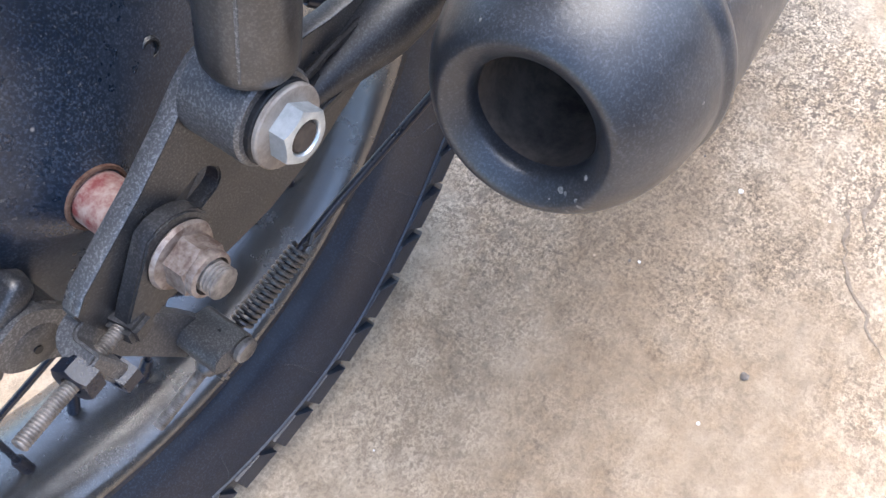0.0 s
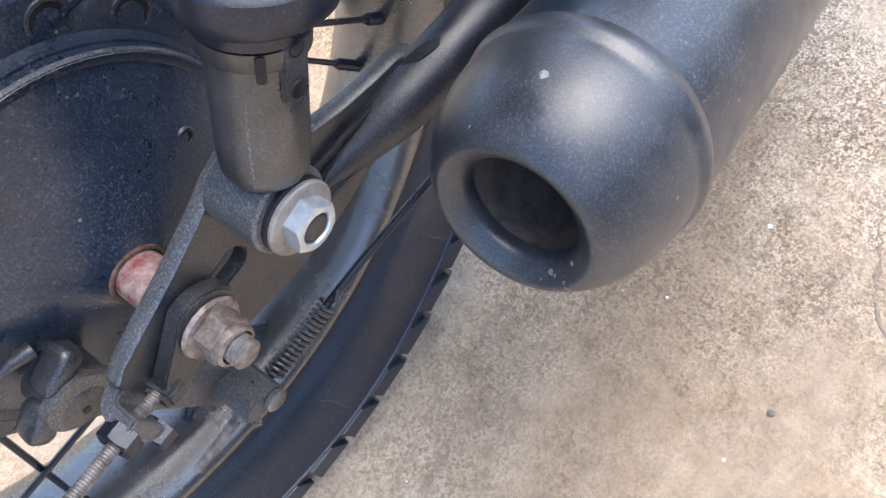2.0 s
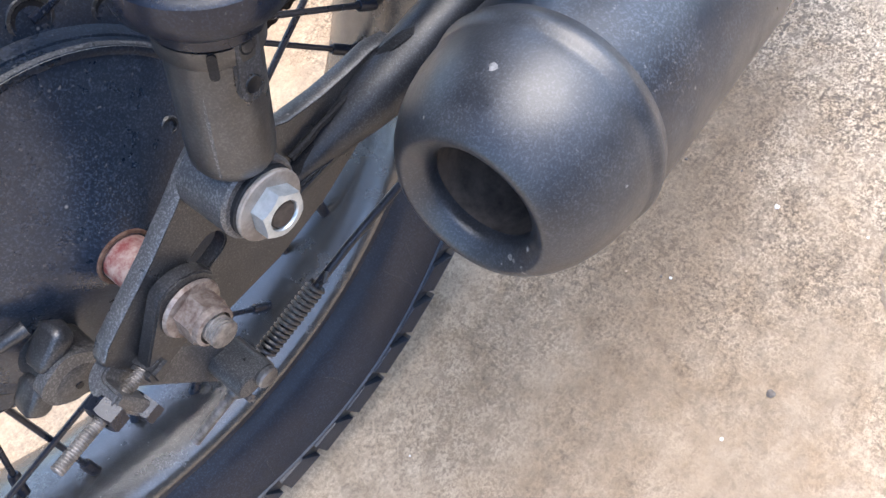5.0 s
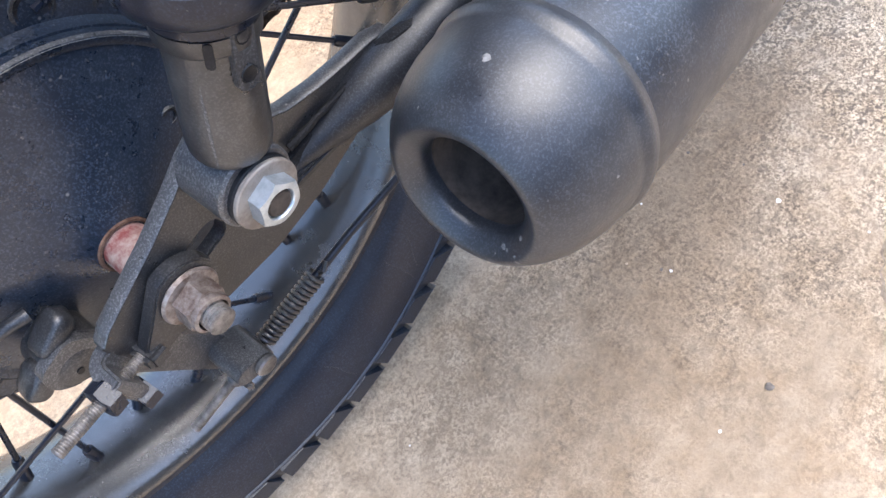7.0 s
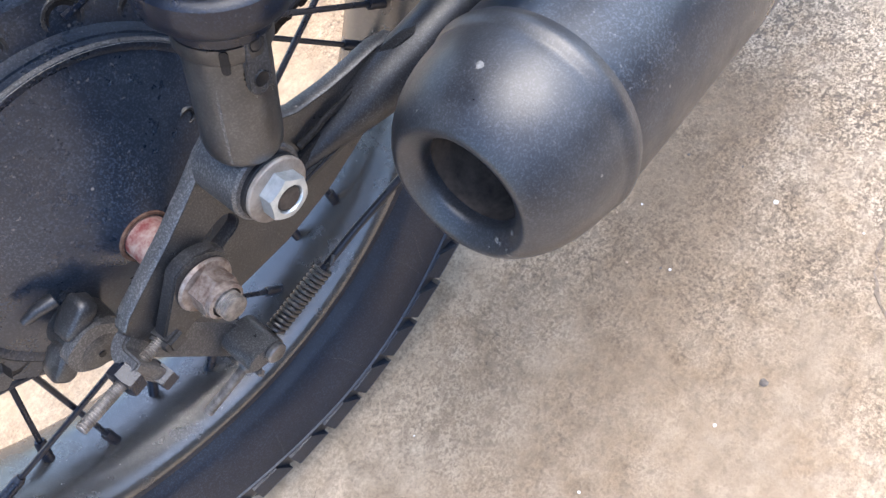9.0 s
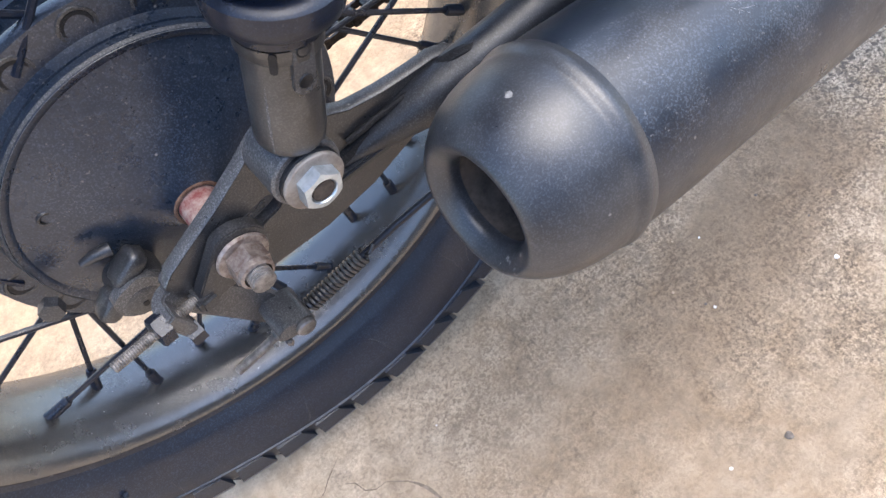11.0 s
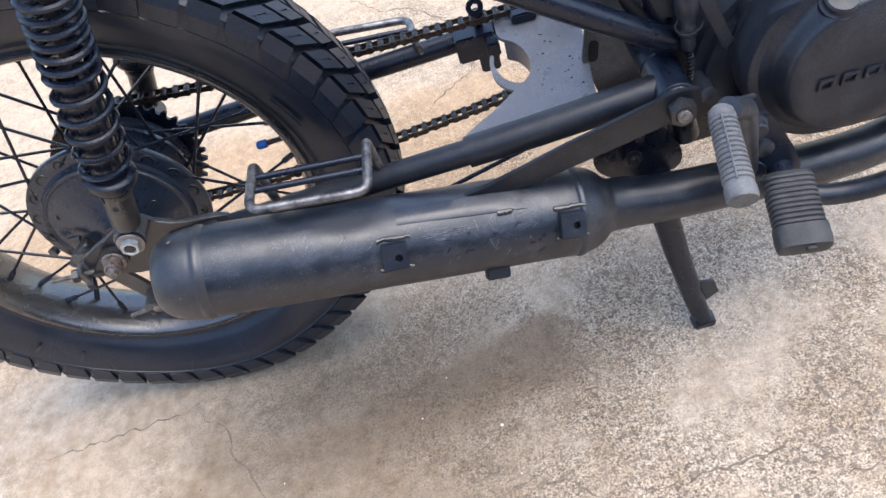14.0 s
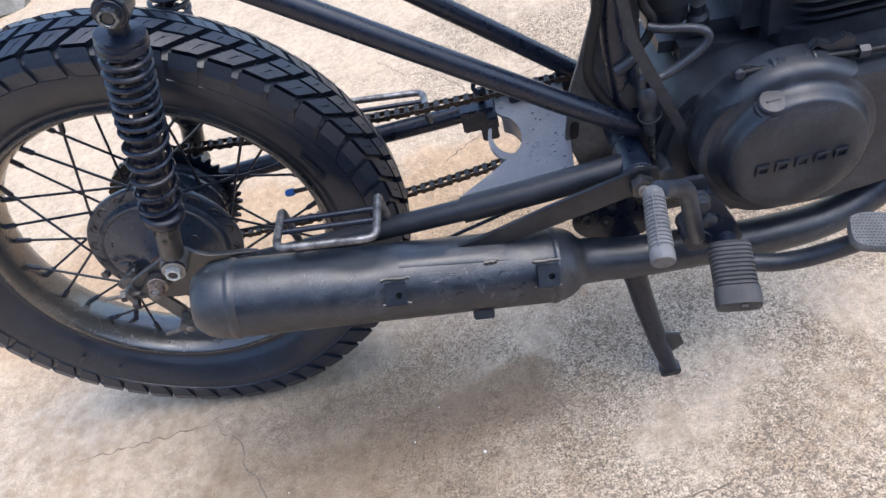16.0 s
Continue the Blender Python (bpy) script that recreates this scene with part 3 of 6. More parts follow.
for s in (-1, 1):
    # shoulder block folded down over the edge of the tyre
    bm = B()
    o = radians(63.5) if s < 0 else radians(60.1)
    lo, hi = [], []
    for f, g, b in ((0.11, 0.02, -0.08), (0.89, 0.86, 0.56)):
        for t, r, y, ry in ((o + f * step, 0.0, 0.0362, 0.0), (o + g * step, 0.2850, 0.0448, 0.0360), (o + b * step, 0.2690, 0.0433, 0.0390)):
            c, d = math.cos(t), math.sin(t)
            hi.append(Vector((r * c, MID + s * y, r * d)) if r else tread(t, s * y, 0.0058))
            lo.append(Vector(((r - 0.001) * c, MID + s * ry, (r - 0.001) * d)) if r else tread(t, s * 0.0330, -0.0050))
    v = [bm.verts.new(q) for q in hi]
    w = [bm.verts.new(q) for q in lo]
    for a, b in ((0, 1), (1, 2)):
        bm.faces.new((v[a], v[b], v[b + 3], v[a + 3]))
    ring = (0, 1, 2, 5, 4, 3)
    for i, j in zip(ring, ring[1:] + ring[:1]):
        bm.faces.new((w[i], w[j], v[j], v[i]))
    shoulder = part("tread_block", bm, RUBBER, wheel, smooth=25)
    bm = B()
    siped(bm, s, 0.15, 0.87, -0.04, -0.62, 0.0180, 0.0332)
    second = part("tread_block", bm, RUBBER, wheel, smooth=25)
    bm = B()
    siped(bm, s, 0.13, 0.89, -0.72, -1.05, 0.0012, 0.0153)
    centre = part("tread_block", bm, RUBBER, wheel, smooth=25)
    for ob, spread in ((shoulder, 1.0), (second, 0.75), (centre, 0.25)):
        for k in range(1, PITCHES):
            a = o + (0.4 - k) * step
            share("tread_block", ob.data, wheel, Matrix.Translation((0, s * spread * sag(0.29 * math.cos(a), 0.29 * math.sin(a)), 0)) @ Matrix.Rotation(k * step, 4, "Y"))

# raised plain marks on the sidewall
for a0, a1, r0, r1 in ((-112, -110.6, 0.256, 0.271), (-108.5, -104.5, 0.257, 0.262), (-108.5, -104.5, 0.266, 0.271), (-102.5, -101.2, 0.256, 0.271), (-99, -95, 0.256, 0.2605), (-99, -95, 0.2665, 0.271), (-93, -91.5, 0.257, 0.270),
                       (-131, -130.2, 0.240, 0.272), (-143, -142.2, 0.240, 0.272), (28, 33, 0.257, 0.261), (28, 33, 0.267, 0.271), (36, 37, 0.256, 0.271), (40, 44, 0.257, 0.261), (47, 48, 0.256, 0.271), (16, 26, 0.240, 0.2415)):
    bm = B()
    n = 6
    rows = []
    for k in range(n + 1):
        a = radians(a0 + (a1 - a0) * k / n)
        rows.append([bm.verts.new((r * math.cos(a), yy - sag(r * math.cos(a), r * math.sin(a)), r * math.sin(a))) for r, yy in ((r0, -0.0485), (r0 + 0.0006, -0.0522), (r1 - 0.0006, -0.0527), (r1, -0.0500))])
    for p, q in zip(rows, rows[1:]):
        for i in range(3):
            bm.faces.new((p[i], p[i + 1], q[i + 1], q[i]))
    bm.faces.new(rows[0])
    bm.faces.new(rows[-1])
    part("sidewall_mark", bm, RUBBER, wheel)

rnd = random.Random(77)


def sidewall_y(r):
    pts = ((0.2290, 0.0412), (0.2380, 0.0462), (0.2500, 0.0506), (0.2570, 0.0524), (0.2640, 0.0533), (0.2740, 0.0530), (0.2840, 0.0518))
    for (a, ya), (b, yb) in zip(pts, pts[1:]):
        if r <= b:
            return -(ya + (yb - ya) * (r - a) / (b - a))
    return -0.0518


for k in range(22):
    # thin flex creases wandering across the sidewall
    a, r = radians(rnd.choice((rnd.uniform(-150, -20), rnd.uniform(60, 160)))), rnd.uniform(0.234, 0.252)
    line = []
    turn = rnd.uniform(-0.5, 0.5)
    for j in range(7):
        line.append((r * math.cos(a), sidewall_y(r) + 0.0002 - sag(r * math.cos(a), r * math.sin(a)), r * math.sin(a)))
        turn += rnd.uniform(-0.35, 0.35)
        r, a = min(0.276, r + 0.0042 * math.cos(turn)), a + 0.0042 * math.sin(turn) / r
    part("flex_crease", tube(B(), smooth_path(line, 3), 0.00055, 5), SIDE_DUST, wheel)

# spokes, crossed in pairs, with nipples at the rim and heads in the flange
for side in (-1, 1):
    for k in range(18):
        hub_a = radians(20 * k + (10 if side > 0 else 0))
        out_going = (k % 2 == 1) if side < 0 else (k % 2 == 0)
        lean = radians(-40 if out_going else 40)
        rim_a = hub_a + lean
        hr, hy = (0.0850, -0.0245) if side < 0 else (0.0640, 0.0335)
        out = (-0.004 if k % 2 else 0.004)
        hub_a += radians(3.5) if side < 0 else 0.0
        a = Vector((hr * math.cos(hub_a), hy + out, hr * math.sin(hub_a)))
        b = Vector((0.2010 * math.cos(rim_a), side * 0.006, 0.2010 * math.sin(rim_a)))
        d = (b - a).normalized()
        sp = part("spoke", tube(B(), [a, b - d * 0.010], 0.0017, 8), BLACK, wheel)
        part("nipple", lathe(B(), [(0, -0.019), (0.0026, -0.019), (0.0034, -0.017), (0.0034, -0.002), (0.0046, 0.0), (0.0030, 0.002), (0, 0.002)], b, d, 10), BLACK, wheel)
        if side < 0:
            part("spoke_seat", lathe(B(), [(0.0088, 0.0004), (0.0082, -0.0007), (0.0070, -0.0008), (0.0066, 0.0)], (a.x, -0.0276, a.z), (0, 1, 0), 18), EDGE, wheel)
            part("spoke_head", lathe(B(), [(0.0072, 0.0006), (0.0066, -0.0006), (0.0058, -0.0007), (0.0046, -0.0002), (0, -0.0002)], (a.x, -0.0276, a.z), (0, 1, 0), 14), HOSE, wheel)

# valve with a blue cap
bm = B()
lathe(bm, [(0, 0), (0.0042, 0), (0.0048, 0.001), (0.0048, 0.009), (0.0038, 0.0115), (0, 0.0115)], (0.1735, 0.0045, 0.014), (-1, 0, -0.05), 14)
cap = part("valve_cap", bm, BLUE, wheel, "bright blue plastic valve cap")
part("valve_stem", tube(B(), [(0.198, 0.004, 0.0150), (0.172, 0.0045, 0.0139)], 0.0030, 12), CHAIN, wheel)

# sprocket and chain
SY = 0.060
teeth = 40
out = []
for k in range(teeth):
    a = 2 * math.pi * k / teeth
    for f, r in ((-0.34, 0.0790), (-0.10, 0.0858), (0.10, 0.0858), (0.34, 0.0790)):
        out.append((r * math.cos(a + f * 2 * math.pi / teeth), r * math.sin(a + f * 2 * math.pi / teeth)))
holes = [circle(0.006, 14, 0.062 * math.cos(a), 0.062 * math.sin(a)) for a in (0.3 + 2 * math.pi * k / 4 for k in range(4))]
part("sprocket", slab(B(), out, xz(SY + 0.002), 0.004, holes=holes), BLACK, wheel, "dark oily rear sprocket")
bm = B()
lathe(bm, [(0, 0.0), (0.052, 0.0), (0.064, 0.003), (0.0700, 0.007), (0.0700, 0.016), (0.0660, 0.018), (0.0660, 0.0235), (0, 0.0235)], (0, 0.0365, 0), (0, 1, 0), 48)
part("sprocket_carrier", bm, BLACK, wheel)
for k in range(4):
    a = 0.3 + math.pi / 4 + math.pi * k / 2
    part("carrier_bolt", hexagon(B(), 0.012, 0.006, axis_frame((0.055 * math.cos(a), 0.0385, 0.055 * math.sin(a)), (0, -1, 0)), hole=0.003), BLACK, wheel)


def chain_point(s, front, r):
    """A point on the slack chain: upper run from the front, round the sprocket, lower run back."""
    if s < front:
        x = front - s
        return Vector((x, 0, r - 0.130 * x + 0.144 * x * x))
    s -= front
    if s < math.pi * r:
        a = math.pi / 2 + s / r
        return Vector((r * math.cos(a), 0, r * math.sin(a)))
    x = s - math.pi * r
    return Vector((x, 0, -r - 0.048 * x + 0.225 * x * x))


front, ring = 0.60, 0.082
total = 2 * front + math.pi * ring
P = 0.0127
links = int(total / P)
pins = B()
plate_bm = B()
bone = [(-0.0105, 0.0), (-0.0095, 0.0033), (-0.0064, 0.0042), (-0.003, 0.0030), (0.003, 0.0030), (0.0064, 0.0042), (0.0095, 0.0033), (0.0105, 0.0), (0.0095, -0.0033), (0.0064, -0.0042), (0.003, -0.0030), (-0.003, -0.0030), (-0.0064, -0.0042), (-0.0095, -0.0033)]
for y in (-0.0052, 0.0040):
    slab(plate_bm, bone, xz(y + 0.0012), 0.0012)
plate_mesh = part("link", plate_bm, CHAIN).data
bpy.data.objects.remove(bpy.data.objects["link"])
pts = [chain_point(k * P, front, ring) for k in range(links)]
for p in pts:
    lathe(pins, [(0, -0.0068), (0.0018, -0.0068), (0.0018, -0.0040), (0.0042, -0.0036), (0.0042, 0.0036), (0.0018, 0.0040), (0.0018, 0.0068), (0, 0.0068)], p + Vector((0, SY, 0)), (0, 1, 0), 10)
chain = part("drive_chain", pins, ROLLER, bike, "oily drive chain with bright worn rollers")
for k, (a, b) in enumerate(zip(pts, pts[1:])):
    d = b - a
    m = Matrix.Translation((a + b) / 2 + Vector((0, SY, 0))) @ Matrix.Rotation(-math.atan2(d.z, d.x), 4, "Y")
    if k % 2:
        m = m @ Matrix.Diagonal((1, 1.35, 1, 1))
    share("link", plate_mesh, chain, m)

# ---- swingarm
bm = B()
tube(bm, smooth_path([(0.050, -0.0850, -0.006), (0.085, -0.0895, -0.002), (0.13, -0.096, 0.004), (0.25, -0.106, 0.019), (0.40, -0.119, 0.036)], 6), [0.0030 + 0.0095 * min(1.0, k / 10) for k in range(25)], 20)
swing = part("swingarm", bm, ARM, bike, "black tubular swingarm lengthened with sleeves")
part("sleeve", tube(B(), [(0.384, -0.118, 0.0345), (0.45, -0.122, 0.0415), (0.562, -0.126, 0.0535)], 0.0152, 20), ARM, swing)
part("left_tube", tube(B(), smooth_path([(0.02, 0.076, 0.006), (0.15, 0.078, 0.012), (0.40, 0.078, 0.020), (0.57, 0.078, 0.035)], 6), 0.0125, 16), BLACK, swing)
part("left_sleeve", tube(B(), [(0.40, 0.078, 0.020), (0.575, 0.078, 0.035)], 0.0148, 16), BLACK, swing)

# right-hand end plate: thick flat steel with an adjuster slot, its rear end bent outwards
outline = [(0.134, 0.0065), (0.1305, 0.0102), (0.1201, 0.0146), (0.1059, 0.0158), (0.0902, 0.0180), (0.0739, 0.0222), (0.060, 0.0310), (0.052, 0.0400), (0.046, 0.0445), (0.040, 0.0442), (0.033, 0.0410), (0.0217, 0.0338), (0.0035, 0.0236), (-0.014, 0.0153), (-0.028, 0.0085),
           (-0.034, 0.0035), (-0.034, -0.0195), (-0.030, -0.0215), (-0.012, -0.0265), (0.010, -0.0345), (0.040, -0.0370), (0.070, -0.0330), (0.110, -0.0190), (0.132, -0.0040)]
bm = slab(B(), outline, xz(-0.0815), 0.0065, bevel=0.0007, holes=[slot(0.000, 0.0, 0.0225, 0.004, 0.0062)])
part("end_plate", bm, EDGE, swing, "thick black steel axle plate with an adjuster slot", smooth=30)
# its rear end is bent outwards into a tab for the adjuster
hook = [(-0.0290, -0.0813)] + [(-0.0325 - 0.0090 * math.sin(a), -0.0903 + 0.0090 * math.cos(a)) for a in (radians(9 * k) for k in range(11))] + [(-0.0415, -0.0985), (-0.0405, -0.0998), (-0.0355, -0.0998), (-0.0345, -0.0988)] + [(-0.0325 - 0.0022 * math.sin(a), -0.0903 + 0.0022 * math.cos(a)) for a in (radians(90 - 18 * k) for k in range(6))] + [(-0.0290, -0.0881)]
bm = slab(B(), hook, Matrix.Translation((0, 0, -0.0185)) @ Matrix.Translation((-0.034, 0, 0)) @ Matrix.Rotation(radians(-10), 4, "Y") @ Matrix.Translation((0.034, 0, 0)), 0.0185, bevel=0.0010)
part("adjuster_tab", bm, SCUFFED, swing, smooth=30)


def edge_strip(line, y0, y1, t, mat):
    """A thin strip on the plate's upper edge, along points x, z: wear, with skylight put into its colour."""
    bm = B()
    rows = []
    for i, (x, z) in enumerate(line):
        dx, dz = line[min(i + 1, len(line) - 1)][0] - line[max(i - 1, 0)][0], line[min(i + 1, len(line) - 1)][1] - line[max(i - 1, 0)][1]
        l = math.hypot(dx, dz)
        nx, nz = -dz / l, dx / l
        if nz < 0:
            nx, nz = -nx, -nz
        rows.append([bm.verts.new((x + nx * o, y, z + nz * o)) for y, o in ((y0, 0.0), (y0 + 0.0005, t), (y1 - 0.0005, t), (y1, 0.0))])
    for p, q in zip(rows, rows[1:]):
        for k in range(4):
            bm.faces.new((p[k], p[(k + 1) % 4], q[(k + 1) % 4], q[k]))
    bm.faces.new(rows[0])
    bm.faces.new(rows[-1])
    return part("worn_edge", bm, mat, swing, "edge of the plate, wear and skylight painted grey")


edge_strip([(0.0462, 0.0446), (0.040, 0.0443), (0.033, 0.0411), (0.0217, 0.0339), (0.0035, 0.0237), (-0.014, 0.0154), (-0.028, 0.0086), (-0.0330, 0.0040)], -0.0884, -0.0812, 0.0004, WORN)
edge_strip([(0.1305, 0.0103), (0.1201, 0.0147), (0.1059, 0.0159), (0.0902, 0.0181), (0.0739, 0.0223), (0.061, 0.0304)], -0.0884, -0.0812, 0.0004, EDGE)
# weld bead between plate and tube
bm = B()
rnd = random.Random(4)
tube(bm, [(0.066 + 0.0055 * k, -0.0900 - 0.0002 * k + rnd.uniform(-0.0003, 0.0003), 0.0085 + 0.0002 * k + rnd.uniform(-0.0003, 0.0003)) for k in range(13)], [0.0016 + rnd.uniform(-0.0003, 0.0004) for _ in range(13)], 8)
tube(bm, smooth_path([(0.118, -0.091, 0.0105), (0.127, -0.095, 0.0140), (0.138, -0.098, 0.0135)], 4), 0.0036, 8)
tube(bm, smooth_path([(0.055, -0.0868, -0.003), (0.070, -0.0875, 0.000), (0.085, -0.0885, 0.0020), (0.10, -0.0895, 0.0035), (0.125, -0.0915, 0.0060), (0.14, -0.094, 0.007)], 4), 0.0045, 8)
part("weld_bead", bm, WELD, swing)

part("weld_web", box(B(), (0.092, 0.016, 0.004), Matrix.Translation((0.096, -0.0905, -0.0030)) @ Matrix.Rotation(radians(-6), 4, "Y") @ Matrix.Rotation(radians(-6), 4, "Z"), 0.001), ARM, swing)

# gusset plate across the arms, with a round opening at its rear
arc = smooth_path([(0.386, -0.102, 0), (0.402, -0.0905, 0), (0.416, -0.0812, 0), (0.430, -0.0700, 0), (0.4430, -0.0590, 0), (0.4530, -0.0510, 0), (0.4608, -0.0420, 0), (0.4654, -0.0265, 0), (0.4640, -0.0046, 0), (0.4570, 0.0130, 0), (0.4470, 0.0230, 0), (0.4420, 0.0340, 0), (0.4430, 0.0560, 0), (0.4440, 0.0780, 0)], 5)
outline = [(q.x, q.y) for q in arc] + [(0.530, 0.078), (0.526, 0.010), (0.512, -0.110), (0.386, -0.112)]
bm = slab(B(), outline, Matrix.Translation((0, 0, 0.040)) @ Matrix.Rotation(radians(1), 4, "X"), 0.004, bevel=0.0008)
gusset = part("gusset_plate", bm, PLATE_GREY, swing, "dusty grey gusset plate with a rounded cutout")
rnd = random.Random(12)
for k in range(16):
    # chipped spots with dark oxide
    x, y, r = rnd.uniform(0.470, 0.515), rnd.uniform(-0.085, 0.040), rnd.uniform(0.0008, 0.0022)
    part("paint_chip", slab(B(), [(x + r * rnd.uniform(0.6, 1.3) * math.cos(a), y + r * rnd.uniform(0.4, 1.0) * math.sin(a)) for a in (2 * math.pi * j / 7 for j in range(7))], Matrix.Translation((0, 0, 0.0437)) @ Matrix.Rotation(radians(1), 4, "X"), 0.0005), HOSE, swing)
inner = smooth_path([(0.4600, -0.0440, 0), (0.4480, -0.0425, 0), (0.4365, -0.0300, 0), (0.4310, -0.0080, 0), (0.4330, 0.0100, 0)], 5)
outer = smooth_path([(0.4290, 0.0100, 0), (0.4262, -0.0080, 0), (0.4280, -0.0320, 0), (0.4380, -0.0500, 0), (0.4560, -0.0600, 0)], 5)
bm = slab(B(), [(q.x, q.y) for q in inner + outer], Matrix.Translation((0, 0, 0.0355)) @ Matrix.Rotation(radians(1), 4, "X"), 0.003, bevel=0.0006)
# turned-down wall round the opening
bend = [q for q in arc if -0.052 < q.y < 0.024]
slab(bm, [(q.x + 0.0002, q.y) for q in bend] + [(q.x + 0.0024, q.y) for q in bend[::-1]], Matrix.Translation((0, 0, 0.0180)) @ Matrix.Rotation(radians(1), 4, "X"), 0.0215)
part("opening_lip", bm, PLATE_GREY, swing)

# chain guide blocks on the left arm
for p, s in (((0.4090, 0.066, 0.0190), (0.024, 0.022, 0.032)), ((0.4300, 0.062, 0.0130), (0.022, 0.024, 0.050)), ((0.4360, 0.044, 0.0260), (0.014, 0.022, 0.018)), ((0.4740, 0.0470, 0.0500), (0.026, 0.014, 0.012))):
    part("chain_guide", box(B(), s, Matrix.Translation(p), 0.002), BLACK, swing)
bm = slab(B(), circle(0.0095, 18), axis_frame((0.4270, 0.066, 0.0640), (0.1, -0.96, 0.25)), 0.003, holes=[circle(0.0038, 12)])
part("guard_lug", bm, BLACK, swing)
part("lug_stem", tube(B(), [(0.4270, 0.0700, 0.0560), (0.4270, 0.0730, 0.0300)], 0.0050, 10), BLACK, swing)

# pivot: cross tube, washer, nut
bm = B()
lathe(bm, [(0.012, 0.0), (0.0175, 0.0), (0.0185, 0.001), (0.0185, 0.004), (0.0172, 0.0055), (0.0172, 0.046), (0.0160, 0.047), (0.0160, 0.049), (0.0172, 0.050), (0.0172, 0.16)], (0.572, -0.1490, 0.0555), (0, 1, 0), 32)
part("pivot_tube", bm, BLACK, swing)
bm = B()
lathe(bm, [(0.005, 0), (0.0175, 0), (0.0180, 0.0008), (0.0180, 0.003), (0.005, 0.003)], (0.572, -0.1530, 0.0555), (0, 1, 0), 28)
part("washer", bm, BLACK, swing)
part("pivot_nut", hexagon(B(), 0.0220, 0.0110, axis_frame((0.572, -0.1585, 0.0555), (0, -1, 0)), hole=0.0064), EDGE, swing)
part("pivot_bolt", thread(B(), (0.572, -0.150, 0.0555), (0.572, -0.1745, 0.0555), 0.0062), THREAD, swing)

# ---- axle, spacer, adjuster
bm = B()
lathe(bm, [(0.0060, 0.0), (0.0096, 0.0), (0.0102, 0.001), (0.0100, 0.020), (0.0103, 0.044), (0.006, 0.044)], (0, -0.0385, 0), (0, -1, 0), 28)
part("axle_spacer", bm, RED, bike, "flaked red-painted axle spacer")
axle = part("axle", thread(B(), (0.0005, -0.080, -0.001), (0.0005, -0.1152, -0.001), 0.0058, 0.0014), THREAD, bike, "worn threaded axle end")
bm = B()
lathe(bm, [(0.0068, 0), (0.0122, 0), (0.0128, 0.0008), (0.0120, 0.0022), (0.0068, 0.0028)], (0.0004, -0.0956, -0.0008), (0, -1, 0), 32)
part("washer", bm, RUSTY, axle)
part("nut_collar", lathe(B(), [(0.0066, 0.0085), (0.0082, 0.0085), (0.0085, 0.0095), (0.0082, 0.0115), (0.0068, 0.0120), (0.0066, 0.010)], (0.0004, -0.0978, -0.0008), (0, -1, 0), 28), RUSTY, axle)
part("axle_nut", hexagon(B(), 0.0168, 0.0090, axis_frame((0.0004, -0.0978, -0.0008), (0, -1, 0), up=(0.3, 0, 1)), hole=0.0066), RUSTY, axle, "rust-stained axle nut")
# chain adjuster: teardrop plate, stud, bolt and lock nuts
pear = [(0.0155 * math.cos(a), 0.0155 * math.sin(a)) for a in (radians(110 - 20 * k) for k in range(12))] + [(-0.0205, -0.0160), (-0.0258, -0.0140), (-0.0268, -0.0090), (-0.0235, -0.0050)]
part("adjuster_plate", slab(B(), pear, xz(-0.0885), 0.0070, bevel=0.0007), EDGE, axle)
part("adjuster_stud", box(B(), (0.0125, 0.0085, 0.0105), axis_frame((-0.0245, -0.0920, -0.0125), (-1, -0.19, 0.21)), 0.0018), EDGE, axle)
A0, A1 = Vector((-0.0236, -0.0913, -0.0119)), Vector((-0.0704, -0.1010, 0.0000))
ad = (A1 - A0).normalized()
part("lock_nut", hexagon(B(), 0.0105, 0.0070, axis_frame((-0.0345, -0.0961, -0.0225), (-1, -0.1, 0.1)), hole=0.003), BLACK, axle)
bolt = part("adjuster_bolt", thread(B(), A0, A1, 0.0027, 0.0011, 0.0004), THREAD, axle)
for off, name in ((0.0205, "adjuster_nut"),):
    part(name, hexagon(B(), 0.0130, 0.0065, axis_frame(A0 + ad * off, ad), hole=0.0032), BLACK, axle)

# ---- drum brake arm, cam clamp, rod
bm = B()
arm = smooth_loop([(-0.0505, -0.0060), (-0.0400, -0.0065), (-0.030, -0.024), (-0.0105, -0.066), (-0.0035, -0.084), (-0.001, -0.096), (-0.008, -0.104), (-0.0165, -0.1025), (-0.0186, -0.0985), (-0.0331, -0.0637), (-0.0466, -0.0330), (-0.0540, -0.0270), (-0.0590, -0.0195), (-0.058, -0.010)])
slab(bm, arm, xz(-0.0620), 0.0055, bevel=0.0008)
brake_arm = part("brake_arm", bm, SCUFFED, bike, "black forged brake arm clamped to its cam")
bm = B()
lathe(bm, [(0, 0.0), (0.0120, 0.0), (0.0130, 0.001), (0.0130, 0.017), (0, 0.017)], (-0.0455, -0.0640, -0.0200), (0, 1, 0), 28)
part("clamp_boss", bm, EDGE, brake_arm)
